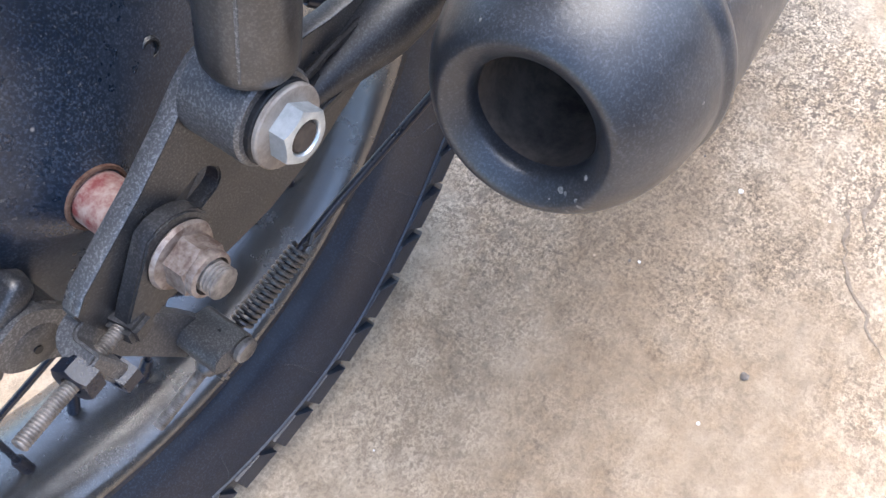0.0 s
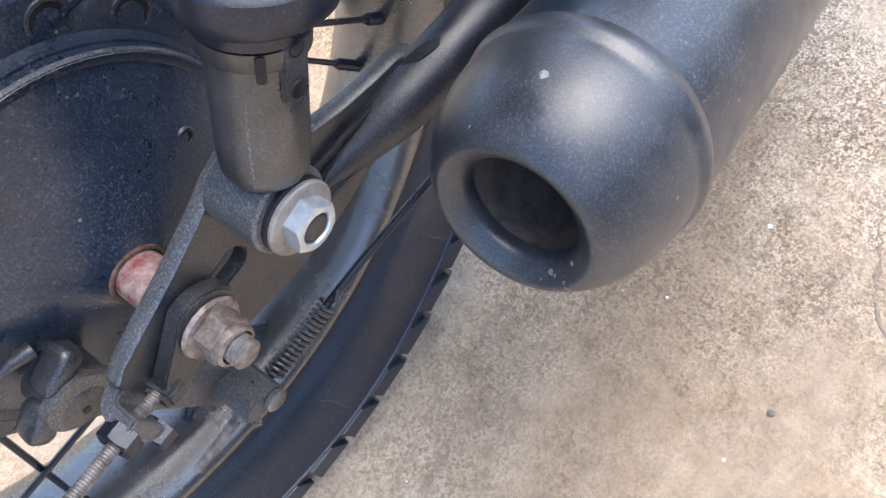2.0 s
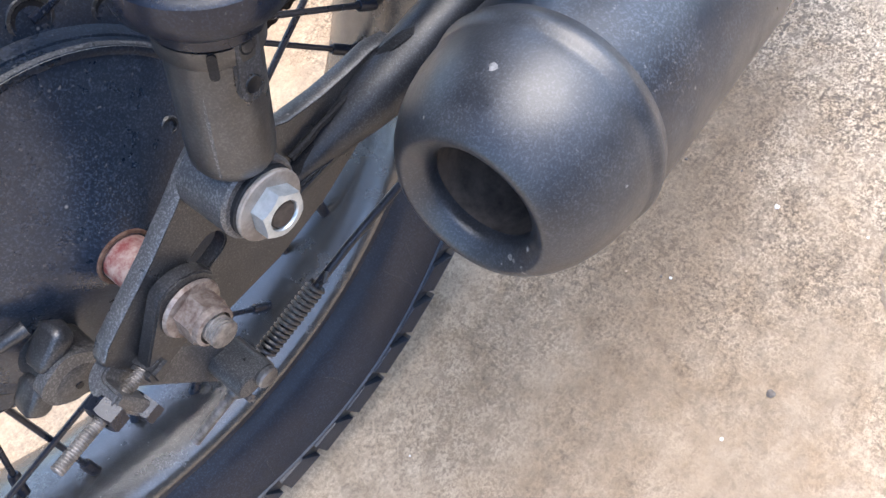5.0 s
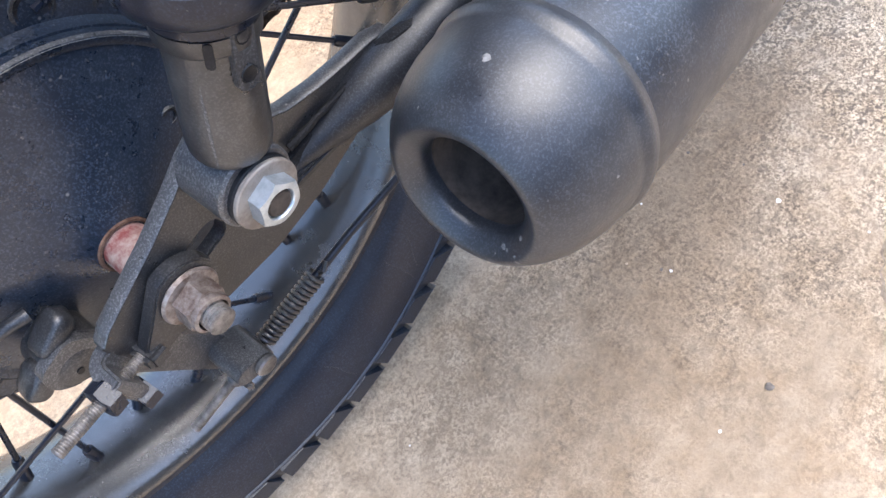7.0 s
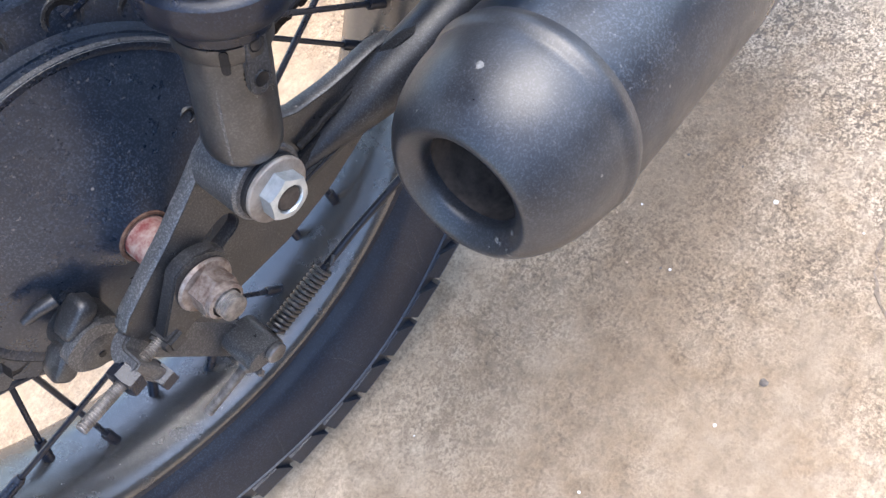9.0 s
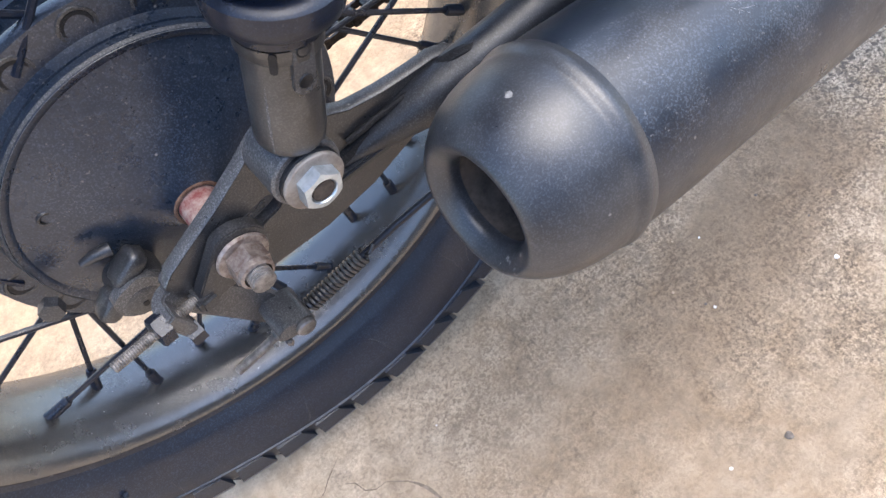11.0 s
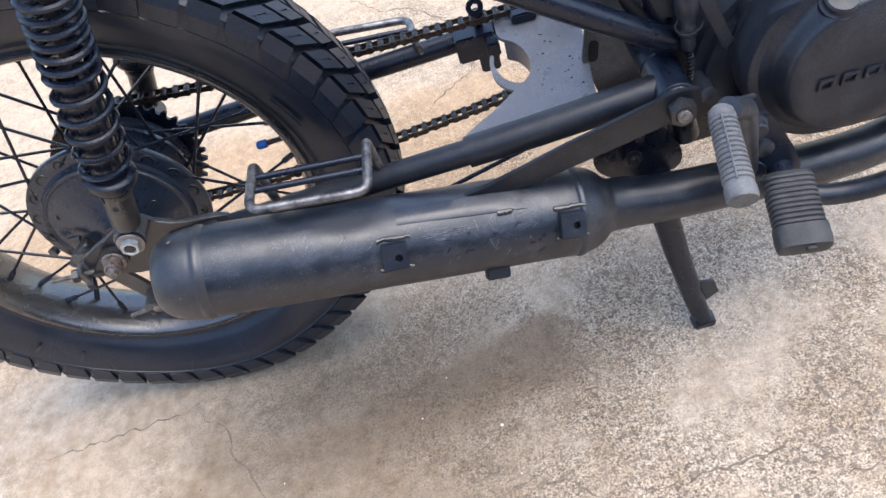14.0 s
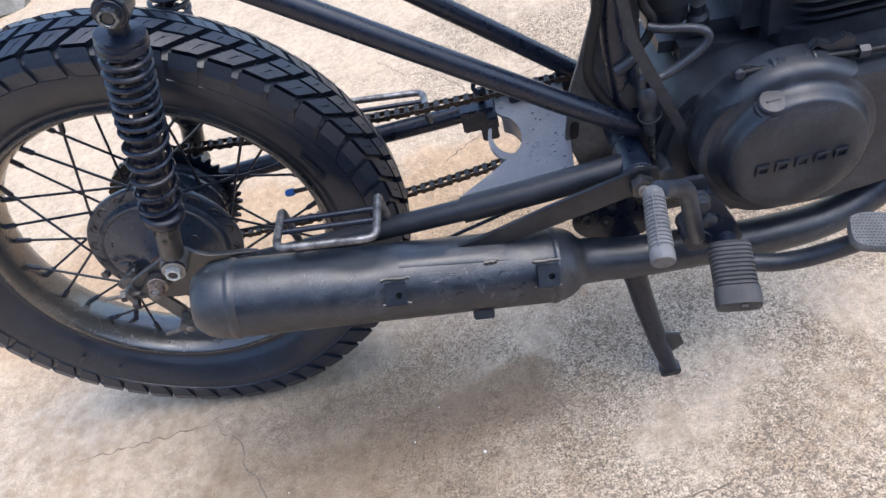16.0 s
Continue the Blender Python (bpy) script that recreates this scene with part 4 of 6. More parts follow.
def casting(size, m, seed, mat, name, parent):
    """A rough forged lump: a rounded block with an uneven skin."""
    bm = B()
    bmesh.ops.create_cube(bm, size=1.0, matrix=Matrix.Diagonal((*size, 1)))
    bmesh.ops.subdivide_edges(bm, edges=bm.edges[:], cuts=4, use_grid_fill=True)
    for v in bm.verts:
        q = Vector((v.co.x / size[0], v.co.y / size[1], v.co.z / size[2])) * 2
        n = max(1e-6, (abs(q.x) ** 4 + abs(q.y) ** 4 + abs(q.z) ** 4) ** 0.25)
        v.co /= n
        v.co += v.co.normalized() * 0.0007 * noise.noise(v.co * 260 + Vector((seed, 0, 0)))
    bmesh.ops.transform(bm, matrix=m, verts=bm.verts)
    return part(name, bm, mat, parent, smooth=50)


casting((0.0098, 0.0130, 0.0200), Matrix.Translation((-0.0425, -0.0590, -0.0040)) @ Matrix.Rotation(radians(62), 4, "Y"), 1, EDGE, "clamp_lug", brake_arm)
casting((0.0100, 0.0130, 0.0175), Matrix.Translation((-0.0605, -0.0585, -0.0180)) @ Matrix.Rotation(radians(52), 4, "Y"), 2, EDGE, "clamp_lug", brake_arm)
part("clamp_finger", tube(B(), [(-0.042, -0.053, 0.005), (-0.049, -0.052, 0.0065), (-0.056, -0.050, 0.005)], [0.0034, 0.0030, 0.0020], 12), EDGE, brake_arm)
part("clamp_bolt", hexagon(B(), 0.0100, 0.0060, axis_frame((-0.0790, -0.0480, -0.0060), (-0.3, -0.9, 0.2))), EDGE, brake_arm)
bm = B()
lathe(bm, [(0.0, 0.0), (0.0080, 0.0004), (0.0100, 0.002), (0.0105, 0.006), (0, 0.006)], (-0.0470, -0.0685, -0.0205), (0, 1, 0), 22)
part("cam_shaft", bm, EDGE, brake_arm)
bm = B()
lathe(bm, [(0, 0), (0.0016, 0), (0.0016, 0.0008), (0, 0.0008)], (-0.0478, -0.0690, -0.0210), (0, 1, 0), 12)
part("cam_mark", bm, HOSE, brake_arm)
# clevis at the arm's end: two cheeks and a cross pin
bm = B()
slab(bm, slot(-0.0100, -0.0905, -0.0005, -0.0938, 0.0062), xz(-0.0655), 0.0235, bevel=0.0028)
part("clevis", bm, SCUFFED, brake_arm)
bm = B()
lathe(bm, [(0, 0), (0.0050, 0), (0.0058, 0.0008), (0.0058, 0.003), (0.0040, 0.004), (0.0040, 0.026), (0, 0.026)], (-0.0010, -0.0928, -0.0930), (0, 1, 0), 20)
part("clevis_pin", bm, STEEL, brake_arm)
R0, R1 = Vector((-0.0461, -0.0745, -0.1120)), Vector((0.0520, -0.0835, -0.0850))
rd = (R1 - R0).normalized()
rod = part("brake_rod", tube(B(), [R0, R1, R1 + rd * 0.02, (0.20, -0.100, -0.052), (0.36, -0.115, -0.006), (0.44, -0.118, 0.020), (0.56, -0.116, 0.030)], 0.0022, 10), BLACK, bike, "thin brake rod with a return spring")
part("threaded_end", thread(B(), R0, R0 + rd * 0.036, 0.0027, 0.0010, 0.0003), THREAD, rod)
bm = B()
coil(bm, R0 + rd * 0.056, rd, 0.0043, 0.0011, 15, 0.041, seg=6, per=14)
tube(bm, [R0 + rd * 0.098, R0 + rd * 0.100 + Vector((0, -0.004, 0.004)), R0 + rd * 0.104 + Vector((0, -0.002, 0.005))], 0.0013, 6)
part("return_spring", bm, EDGE, rod)
bm = B()
lathe(bm, [(0, 0), (0.0042, 0), (0.0052, 0.002), (0.0052, 0.008), (0.0040, 0.010), (0, 0.010)], R0 + rd * 0.030, rd, 14)
for s in (-1, 1):
    box(bm, (0.004, 0.009, 0.006), Matrix.Translation(R0 + rd * 0.034 + Vector((0, s * 0.0065, 0))), 0.0012)
part("wing_nut", bm, STEEL, rod)

# ---- rear shock absorbers
S0, S1 = Vector((0.041, -0.103, 0.037)), Vector((0.139, -0.112, 0.350))
SD = (S1 - S0).normalized()
SL = (S1 - S0).length


def shock(y, name_label):
    out = -1 if y < 0 else 1
    s0 = Vector((S0.x, y, S0.z))
    s1 = s0 + SD * SL
    bm = B()
    lathe(bm, [(0, 0.013), (0.0122, 0.0135), (0.0136, 0.016), (0.0140, 0.020), (0.0140, 0.0645), (0, 0.0645)], s0, SD, 40)
    body = part("shock_absorber", bm, DUSTY, bike, name_label)
    bm = B()
    lathe(bm, [(0.0125, 0.0640), (0.0152, 0.0645), (0.0162, 0.0655), (0.0164, 0.069), (0.0172, 0.0705), (0.0205, 0.0715), (0.0232, 0.074), (0.0240, 0.078), (0.0238, 0.083), (0.0215, 0.0855), (0.0120, 0.087), (0, 0.087)], s0, SD, 40)
    part("spring_cup", bm, BLACK, body)
    bm = B()
    lathe(bm, [(0.0138, 0.0580), (0.0150, 0.0584), (0.0156, 0.0592), (0.0158, 0.0645), (0.0130, 0.0650)], s0, SD, 40)
    part("collar", bm, DUSTY, body)
    part("damper_tube", lathe(B(), [(0.0145, 0.084), (0.0150, 0.195), (0.0120, 0.1955), (0.0065, 0.201), (0.0065, 0.300), (0, 0.30)], s0, SD, 28), BLACK, body)
    for a in (0.4, 2.2, 4.0, 5.6):
        o = axis_frame(s0, SD) @ Vector((0.0152 * math.cos(a), 0.0152 * math.sin(a), 0.095))
        part("tube_rib", box(B(), (0.0025, 0.006, 0.11), axis_frame(o + SD * 0.055, SD), 0.0006), BLACK, body)

    def pitch(t):
        # open coils below, close-wound above
        return t * 1.374 if t < 0.39 else 0.536 + (t - 0.39) * 0.761
    bm = B()
    coil(bm, s0 + SD * 0.0885, SD, 0.0212, 0.0031, 13.6, 0.2015, pitch, 8, 22, 0.6)
    part("coil_spring", bm, BLACK, body, "black progressive coil spring")
    bm = B()
    lathe(bm, [(0, 0.288), (0.0215, 0.2885), (0.0238, 0.290), (0.0240, 0.294), (0.0225, 0.2965), (0.0235, 0.299), (0.0225, 0.302), (0.0100, 0.304), (0.0095, 0.316), (0, 0.316)], s0, SD, 36)
    part("spring_seat", bm, BLACK, body)
    for nm, p in (("lower_eye", s0), ("upper_eye", s1)):
        bm = B()
        half = 0.0118 if nm == "lower_eye" else 0.014
        lathe(bm, [(0.0085, -half), (0.0148, -half), (0.0158, -half + 0.001), (0.0158, half - 0.001), (0.0148, half), (0.0085, half)], p + Vector((0, out * (-0.0030 if nm == "lower_eye" else 0), -0.0018 if nm == "lower_eye" else 0)), (0, 1, 0), 32)
        part(nm, bm, SCUFFED if nm == "lower_eye" else BLACK, body)
    return body


right_shock = shock(S0.y, "black coil-over rear shock with dusty lower body")
shock(0.088, "black coil-over rear shock beyond the wheel")
# pressed slot with two small holes near the top of the lower body
o = S0 + SD * 0.0570
side = Vector((0.02, -1.0, 0)).normalized()
side = (side - SD * side.dot(SD)).normalized()
fr = axis_frame(o + side * 0.0132, side, up=SD)
part("stop_plate", slab(B(), slot(0, -0.008, 0, 0.008, 0.0044), fr, 0.0022, bevel=0.0005), SCUFFED, right_shock)
for h in (-0.0065, 0.0065):
    part("stop_hole", lathe(B(), [(0.0030, 0.0022), (0.0027, 0.0026), (0.0021, 0.0024), (0, 0.0023)], fr @ Vector((0, h, 0)), side, 12), HOSE, right_shock)
notch = Vector((-0.62, -0.78, 0)).normalized()
notch = (notch - SD * notch.dot(SD)).normalized()
# dark slab on the collar; nothing is cut, its colour gives the notch's shade
part("dark_notch", slab(B(), slot(0, -0.0028, 0, 0.0028, 0.0014), axis_frame(S0 + SD * 0.0602 + notch * 0.0155, notch, up=SD), 0.0008), HOSE, right_shock)
part("wear_line", tube(B(), [S0 + SD * h + Vector((-0.0118, -0.0074, 0.0)) for h in (0.020, 0.030, 0.042, 0.054)], [0.0005, 0.0008, 0.0008, 0.0004], 6), WORN, right_shock)
# mounting hardware
HX, HZ = S0.x + 0.0003, S0.z - 0.0032
bm = B()
lathe(bm, [(0.006, 0), (0.0131, 0), (0.0136, 0.0005), (0.0136, 0.0017), (0.0131, 0.0022), (0.006, 0.0022)], (HX, -0.1162, HZ), (0, 1, 0), 48)
part("washer", bm, WASHER, right_shock, "dull steel washer")
bm = B()
lathe(bm, [(0.006, 0), (0.0133, 0), (0.0138, 0.0005), (0.0138, 0.0022), (0.006, 0.0022)], (HX, -0.1139, HZ), (0, 1, 0), 40)
part("rubber_bush", bm, HOSE, right_shock)
part("flange_nut", hexagon(B(), 0.0162, 0.0064, axis_frame((HX, -0.1162, HZ), (0, -1, 0), up=(0.25, 0, 1)), hole=0.0054), ZINC, right_shock, "clean zinc-plated nut")
part("mount_stud", lathe(B(), [(0, 0.0002), (0.0046, 0.0), (0.0053, 0.0008), (0.0053, 0.03), (0, 0.03)], (HX, -0.1222, HZ), (0, 1, 0), 24), SOOT, right_shock)
part("top_nut", hexagon(B(), 0.0165, 0.0100, axis_frame(S1 + Vector((0, -0.0140, 0)), (0, -1, 0)), hole=0.0058), DARK_CHROME, right_shock, "dark chromed hex nut")
part("top_washer", lathe(B(), [(0.005, 0), (0.0125, 0), (0.0130, 0.0006), (0.0130, 0.0018), (0.005, 0.0018)], S1 + Vector((0, -0.0160, 0)), (0, 1, 0), 28), BLACK, right_shock)
part("top_stud", lathe(B(), [(0, 0), (0.0050, 0), (0.0058, 0.001), (0.0058, 0.025)], S1 + Vector((0, -0.0222, 0)), (0, 1, 0), 20), EDGE, right_shock)

# ---- muffler and exhaust pipe
MP = Vector((0.1308, -0.1687, 0.0223))
MD = (Vector((0.48349, -0.15201, -0.04820)) - MP).normalized()
bm = B()
body = [(0.0434, -0.0068)] + [(0.0438 - 0.0006 * k / 42, 0.002 + 0.008 * k) for k in range(43)]
lathe(bm, body + [(0.0428, 0.3395), (0.0444, 0.3410), (0.0450, 0.3435), (0.0444, 0.3460), (0.0430, 0.3480), (0.0395, 0.3600), (0.0340, 0.3690), (0.0285, 0.3740), (0.0262, 0.380), (0.0255, 0.40)], MP, MD, 96)
for v in bm.verts:
    # a long shallow dent near the top, and the slight waviness of beaten sheet
    q = v.co - MP
    along = q.dot(MD)
    out = q - MD * along
    if 0.0 < along < 0.33:
        turn = math.degrees(math.atan2(out.z, -out.y))
        press = 0.0024 * math.exp(-((along - 0.125) / 0.032) ** 2 - ((turn - 78) / 17) ** 2)
        press += 0.0010 * math.exp(-((along - 0.235) / 0.03) ** 2 - ((turn - 52) / 15) ** 2)
        v.co -= out.normalized() * (press + 0.00025 * noise.noise(v.co * 26))
muffler = part("muffler", bm, MUFFLER, bike, "scratched matt black cigar-shaped muffler")
bm = B()
CAP = [(0.0434, -0.0058), (0.0440, -0.0076), (0.0450, -0.0096), (0.0455, -0.0119), (0.0451, -0.0142), (0.0441, -0.0158), (0.0437, -0.0172), (0.0438, -0.0190), (0.0436, -0.0221), (0.0428, -0.0286), (0.0413, -0.0351), (0.0390, -0.0416), (0.0357, -0.0476),
       (0.0322, -0.0521), (0.0296, -0.0546), (0.0281, -0.0553), (0.0269, -0.0551), (0.0256, -0.0544), (0.0232, -0.0526), (0.0213, -0.0509), (0.0205, -0.0497), (0.0201, -0.0480), (0.0200, -0.0445)]
lathe(bm, CAP, MP, MD, 112)
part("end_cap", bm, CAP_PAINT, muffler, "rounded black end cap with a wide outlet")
bm = B()
lathe(bm, [(0.0200, -0.0447), (0.0203, -0.034), (0.0212, 0.006), (0.0190, 0.010), (0, 0.0105)], MP, MD, 64)
part("outlet", bm, SOOT, muffler, "sooty brown inside of the outlet")


def on_muffler(s, a, r):
    """A frame on the muffler's skin: x along it, z outwards; a: degrees round from its right side, upwards."""
    out = Vector((0, -math.cos(radians(a)), math.sin(radians(a))))
    out = (out - MD * out.dot(MD)).normalized()
    m = Matrix((MD, out.cross(MD), out)).transposed().to_4x4()
    m.translation = MP + MD * s + out * r
    return m


for s, a in ((0.1640, 31), (0.3290, 34)):
    f = on_muffler(s, a, 0.0435)
    bm = B()
    # folded tab: a lip above, a face with a hole, a foot
    slab(bm, [(-0.0115, -0.012), (0.0115, -0.012), (0.0115, 0.011), (-0.0115, 0.011)], f @ Matrix.Translation((0, 0.0, 0.0065)), 0.0022, bevel=0.0005, holes=[circle(0.0034, 16, 0.003, -0.001)])
    box(bm, (0.023, 0.0024, 0.009), f @ Matrix.Translation((0, 0.0105, 0.0030)), 0.0006)
    box(bm, (0.0022, 0.022, 0.009), f @ Matrix.Translation((-0.0108, -0.001, 0.0030)), 0.0006)
    br = part("shield_bracket", bm, MUFFLER, muffler, "folded tab with a bolt hole")
    bm = B()
    rnd = random.Random(int(s * 1000))
    for yy, n in ((0.0150, 9), (-0.0140, 8)):
        pts = [f @ Vector((-0.015 + 0.031 * k / n, yy + rnd.uniform(-0.0008, 0.0008), -0.0020 - (0.0005 if yy < 0 else 0))) for k in range(n + 1)]
        tube(bm, pts, [0.0022 + rnd.uniform(-0.0005, 0.0007) for _ in pts], 8)
    part("weld_bead", bm, EDGE, muffler)
    part("bracket_hole", lathe(B(), [(0.0034, 0.0065), (0.0032, 0.002), (0, 0.0018)], f @ Vector((0.003, -0.001, 0)), f.to_3x3() @ Vector((0, 0, 1)), 16), HOSE, muffler)
# rubber stop under the muffler
f = on_muffler(0.259, -47, 0.0425)
part("stand_stop", box(B(), (0.023, 0.016, 0.012), f @ Matrix.Translation((0.002, 0, 0.0045)), 0.0015), HOSE, muffler, "dark rubber stop block")
# pale chips and scratches in the paint
def profile_radius(s):
    pts = [(h, r) for r, h in CAP[15:0:-1]] + [(-0.0050, 0.0434), (0.34, 0.0432)]
    for (a, ra), (b, rb) in zip(pts, pts[1:]):
        if s <= b:
            return ra + (rb - ra) * (s - a) / (b - a)
    return pts[-1][1]


def skin(s, a, lift=0.0002):
    out = Vector((0, -math.cos(radians(a)), math.sin(radians(a))))
    out = (out - MD * out.dot(MD)).normalized()
    return MP + MD * s + out * (profile_radius(s) + lift)


CHIP = metal("bare_primer", (0.08, 0.08, 0.08), (0.24, 0.235, 0.225), rough=0.6, met=0.0, grain=600)
CHIPS = ((-0.0345, 97, 0.0019, 1), (-0.0515, 123.9, 0.0007, 2), (-0.0549, -38, 0.0012, 4), (-0.0547, -49, 0.0008, 5), (-0.0300, 20, 0.0007, 6), (0.0150, 52, 0.0008, 7), (0.0300, 30, 0.0011, 8), (0.1200, 48, 0.0009, 9), (0.1350, 20, 0.0008, 10), (0.2100, 40, 0.0010, 11), (0.2900, 25, 0.0008, 12))
for cs, ca, size, seed in CHIPS:
    rnd = random.Random(seed)
    bm = B()
    ring = [bm.verts.new(skin(cs + size * rnd.uniform(0.6, 1.0) * math.cos(t), ca + math.degrees(size * rnd.uniform(0.6, 1.0) * math.sin(t) / 0.044), 0.00015)) for t in (2 * math.pi * k / 11 for k in range(11))]
    top = bm.verts.new(skin(cs, ca, 0.00035))
    for k in range(11):
        bm.faces.new((ring[k], ring[(k + 1) % 11], top))
    part("paint_chip", bm, CHIP, muffler)
rnd = random.Random(31)
bm = B()
for k in range(190):
    s0, a0 = (rnd.gauss(0.055, 0.026), rnd.gauss(40, 13)) if k < 150 else (rnd.uniform(0.10, 0.30), rnd.uniform(0, 60))
    ln, tilt = rnd.uniform(0.002, 0.014), rnd.choice((rnd.gauss(0.9, 0.3), rnd.gauss(-0.6, 0.4)))
    w = rnd.uniform(0.00010, 0.00026)
    n = 5
    rows = []
    for i in range(n + 1):
        t = i / n
        ss = max(0.004, s0 + ln * t * math.cos(tilt))
        aa = a0 + math.degrees(ln * t * math.sin(tilt) / 0.0435) + rnd.uniform(-0.3, 0.3)
        ww = w * (0.3 + 1.4 * t * (1 - t) * 2)
        rows.append((bm.verts.new(skin(ss - ww, aa, 0.00022)), bm.verts.new(skin(ss + ww, aa, 0.00022))))
    for p, q in zip(rows, rows[1:]):
        bm.faces.new((p[0], p[1], q[1], q[0]))
for k in range(34):
    s0, a0 = rnd.gauss(0.212, 0.010), rnd.gauss(47, 3.5)
    w, ln = rnd.uniform(0.00006, 0.00014), rnd.uniform(0.004, 0.012)
    rows = []
    for i in range(5):
        t = i / 4
        ww = math.degrees(w * (0.3 + 2.8 * t * (1 - t)) / 0.0435)
        rows.append((bm.verts.new(skin(s0 + ln * t, a0 - ww, 0.00022)), bm.verts.new(skin(s0 + ln * t, a0 + ww, 0.00022))))
    for p, q in zip(rows, rows[1:]):
        bm.faces.new((p[0], p[1], q[1], q[0]))
tagged(part("scratch_patch", bm, SCRATCH, muffler, "pale scratches through the paint"), kind="stuff")
bm = B()
for k in range(64):
    # dark scuffs where the dusty skin is scraped off
    s0, a0 = (rnd.gauss(0.075, 0.040), rnd.gauss(34, 11)) if k < 38 else (rnd.uniform(0.16, 0.32), rnd.gauss(30, 10))
    if s0 < 0.004:
        continue
    ln, wd, tilt = rnd.uniform(0.003, 0.013), rnd.uniform(0.0006, 0.0022), rnd.gauss(0.5, 0.5)
    n = 9
    ring = []
    for j in range(n):
        t = 2 * math.pi * j / n
        q = rnd.uniform(0.65, 1.0)
        u, z = ln * 0.5 * q * math.cos(t), wd * q * math.sin(t)
        ring.append(bm.verts.new(skin(s0 + u * math.cos(tilt) - z * math.sin(tilt), a0 + math.degrees((u * math.sin(tilt) + z * math.cos(tilt)) / 0.0435), 0.00012)))
    top = bm.verts.new(skin(s0, a0, 0.00022))
    for j in range(n):
        bm.faces.new((ring[j], ring[(j + 1) % n], top))
tagged(part("scuff_patch", bm, ENAMEL, muffler, "dark scuffs down to bare enamel"), kind="stuff")
# flakes on the lip of the outlet
for r0, a0, size, seed in ((0.0232, -50, 0.0016, 41), (0.0240, -46, 0.0012, 42), (0.0262, -38, 0.0010, 43), (0.0226, -22, 0.0014, 44), (0.0250, -60, 0.0007, 45)):
    rnd2 = random.Random(seed)
    hh = -0.0509 - (r0 - 0.0213) * 0.75 - 0.0002
    out = Vector((0, -math.cos(radians(a0)), math.sin(radians(a0))))
    out = (out - MD * out.dot(MD)).normalized()
    side = MD.cross(out)
    ctr = MP + MD * hh + out * r0
    face = (out * 0.8 + MD * -0.6)
    bm = B()
    ring = []
    for j in range(10):
        t, q = 2 * math.pi * j / 10, size * rnd2.uniform(0.6, 1.0)
        ring.append(bm.verts.new(ctr + face * q * math.cos(t) + side * q * math.sin(t)))
    top = bm.verts.new(ctr - MD * 0.0003)
    for j in range(10):
        bm.faces.new((ring[j], ring[(j + 1) % 10], top))
    part("paint_flake", bm, CHIP, muffler)
bm = B()
for k in range(46):
    s0, a0, r0 = rnd.gauss(0.296, 0.007), rnd.gauss(46, 8), rnd.uniform(0.0006, 0.0013)
    f = on_muffler(s0, a0, profile_radius(s0) - 0.0002)
    lathe(bm, [(r0, 0.0), (r0 * 0.75, r0 * 0.35), (0, r0 * 0.5)], f.translation, f.to_3x3() @ Vector((0, 0, 1)), 8)
tagged(part("weld_spatter", bm, MUFFLER, muffler, "small drops of weld spatter under the paint"), kind="stuff")
# seam and welded hanger strip along the top
bm = B()
rows = []
for i in range(13):
    ss = 0.170 + 0.118 * i / 12
    low = 66 - 5 * i / 12
    rows.append([bm.verts.new(skin(ss, aa, lift)) for aa, lift in ((low - 1.0, 0.0), (low, 0.0005), (75, 0.0005), (88, 0.0005), (89, 0.0))])
for p, q in zip(rows, rows[1:]):
    for k in range(4):
        bm.faces.new((p[k], p[k + 1], q[k + 1], q[k]))
bm.faces.new(rows[0])
bm.faces.new(rows[-1])
part("top_strip", bm, MUFFLER, muffler)
bm = B()
rnd = random.Random(9)
tube(bm, [on_muffler(0.262 + 0.002 * k, 60, 0.0445).translation + Vector((0, rnd.uniform(-0.0008, 0.0008), 0)) for k in range(8)], 0.0026, 8)
part("weld_bead", bm, EDGE, muffler)

# flat hanger bar from the pivot nut down to the muffler
a, b = Vector((0.580, -0.1555, 0.0580)), Vector((0.362, -0.1535, 0.0165))
bar = [(0.590, 0.0700), (0.572, 0.0735), (0.560, 0.0700), (0.470, 0.0465), (0.395, 0.0235), (0.362, 0.0165), (0.362, 0.0115), (0.400, 0.0080), (0.440, 0.0110), (0.520, 0.0285), (0.560, 0.0380), (0.582, 0.0410), (0.592, 0.0530)]
part("hanger_bar", slab(B(), bar, xz(-0.1525), 0.0050, bevel=0.0006), ARM, muffler, "flat black steel hanger bar")

bm = B()
path = smooth_path([MP + MD * 0.395, (0.56, -0.148, -0.0655), (0.64, -0.144, -0.0760), (0.72, -0.138, -0.0865), (0.79, -0.127, -0.0900), (0.845, -0.114, -0.0760), (0.895, -0.102, -0.0400), (0.950, -0.088, 0.010), (1.0, -0.07, 0.060)], 6)
n = len(path)
tube(bm, path, [0.0248 - 0.0036 * min(1, k / (n * 0.55)) for k in range(n)], 28)
part("exhaust_pipe", bm, MUFFLER, bike, "black exhaust pipe running under the engine")

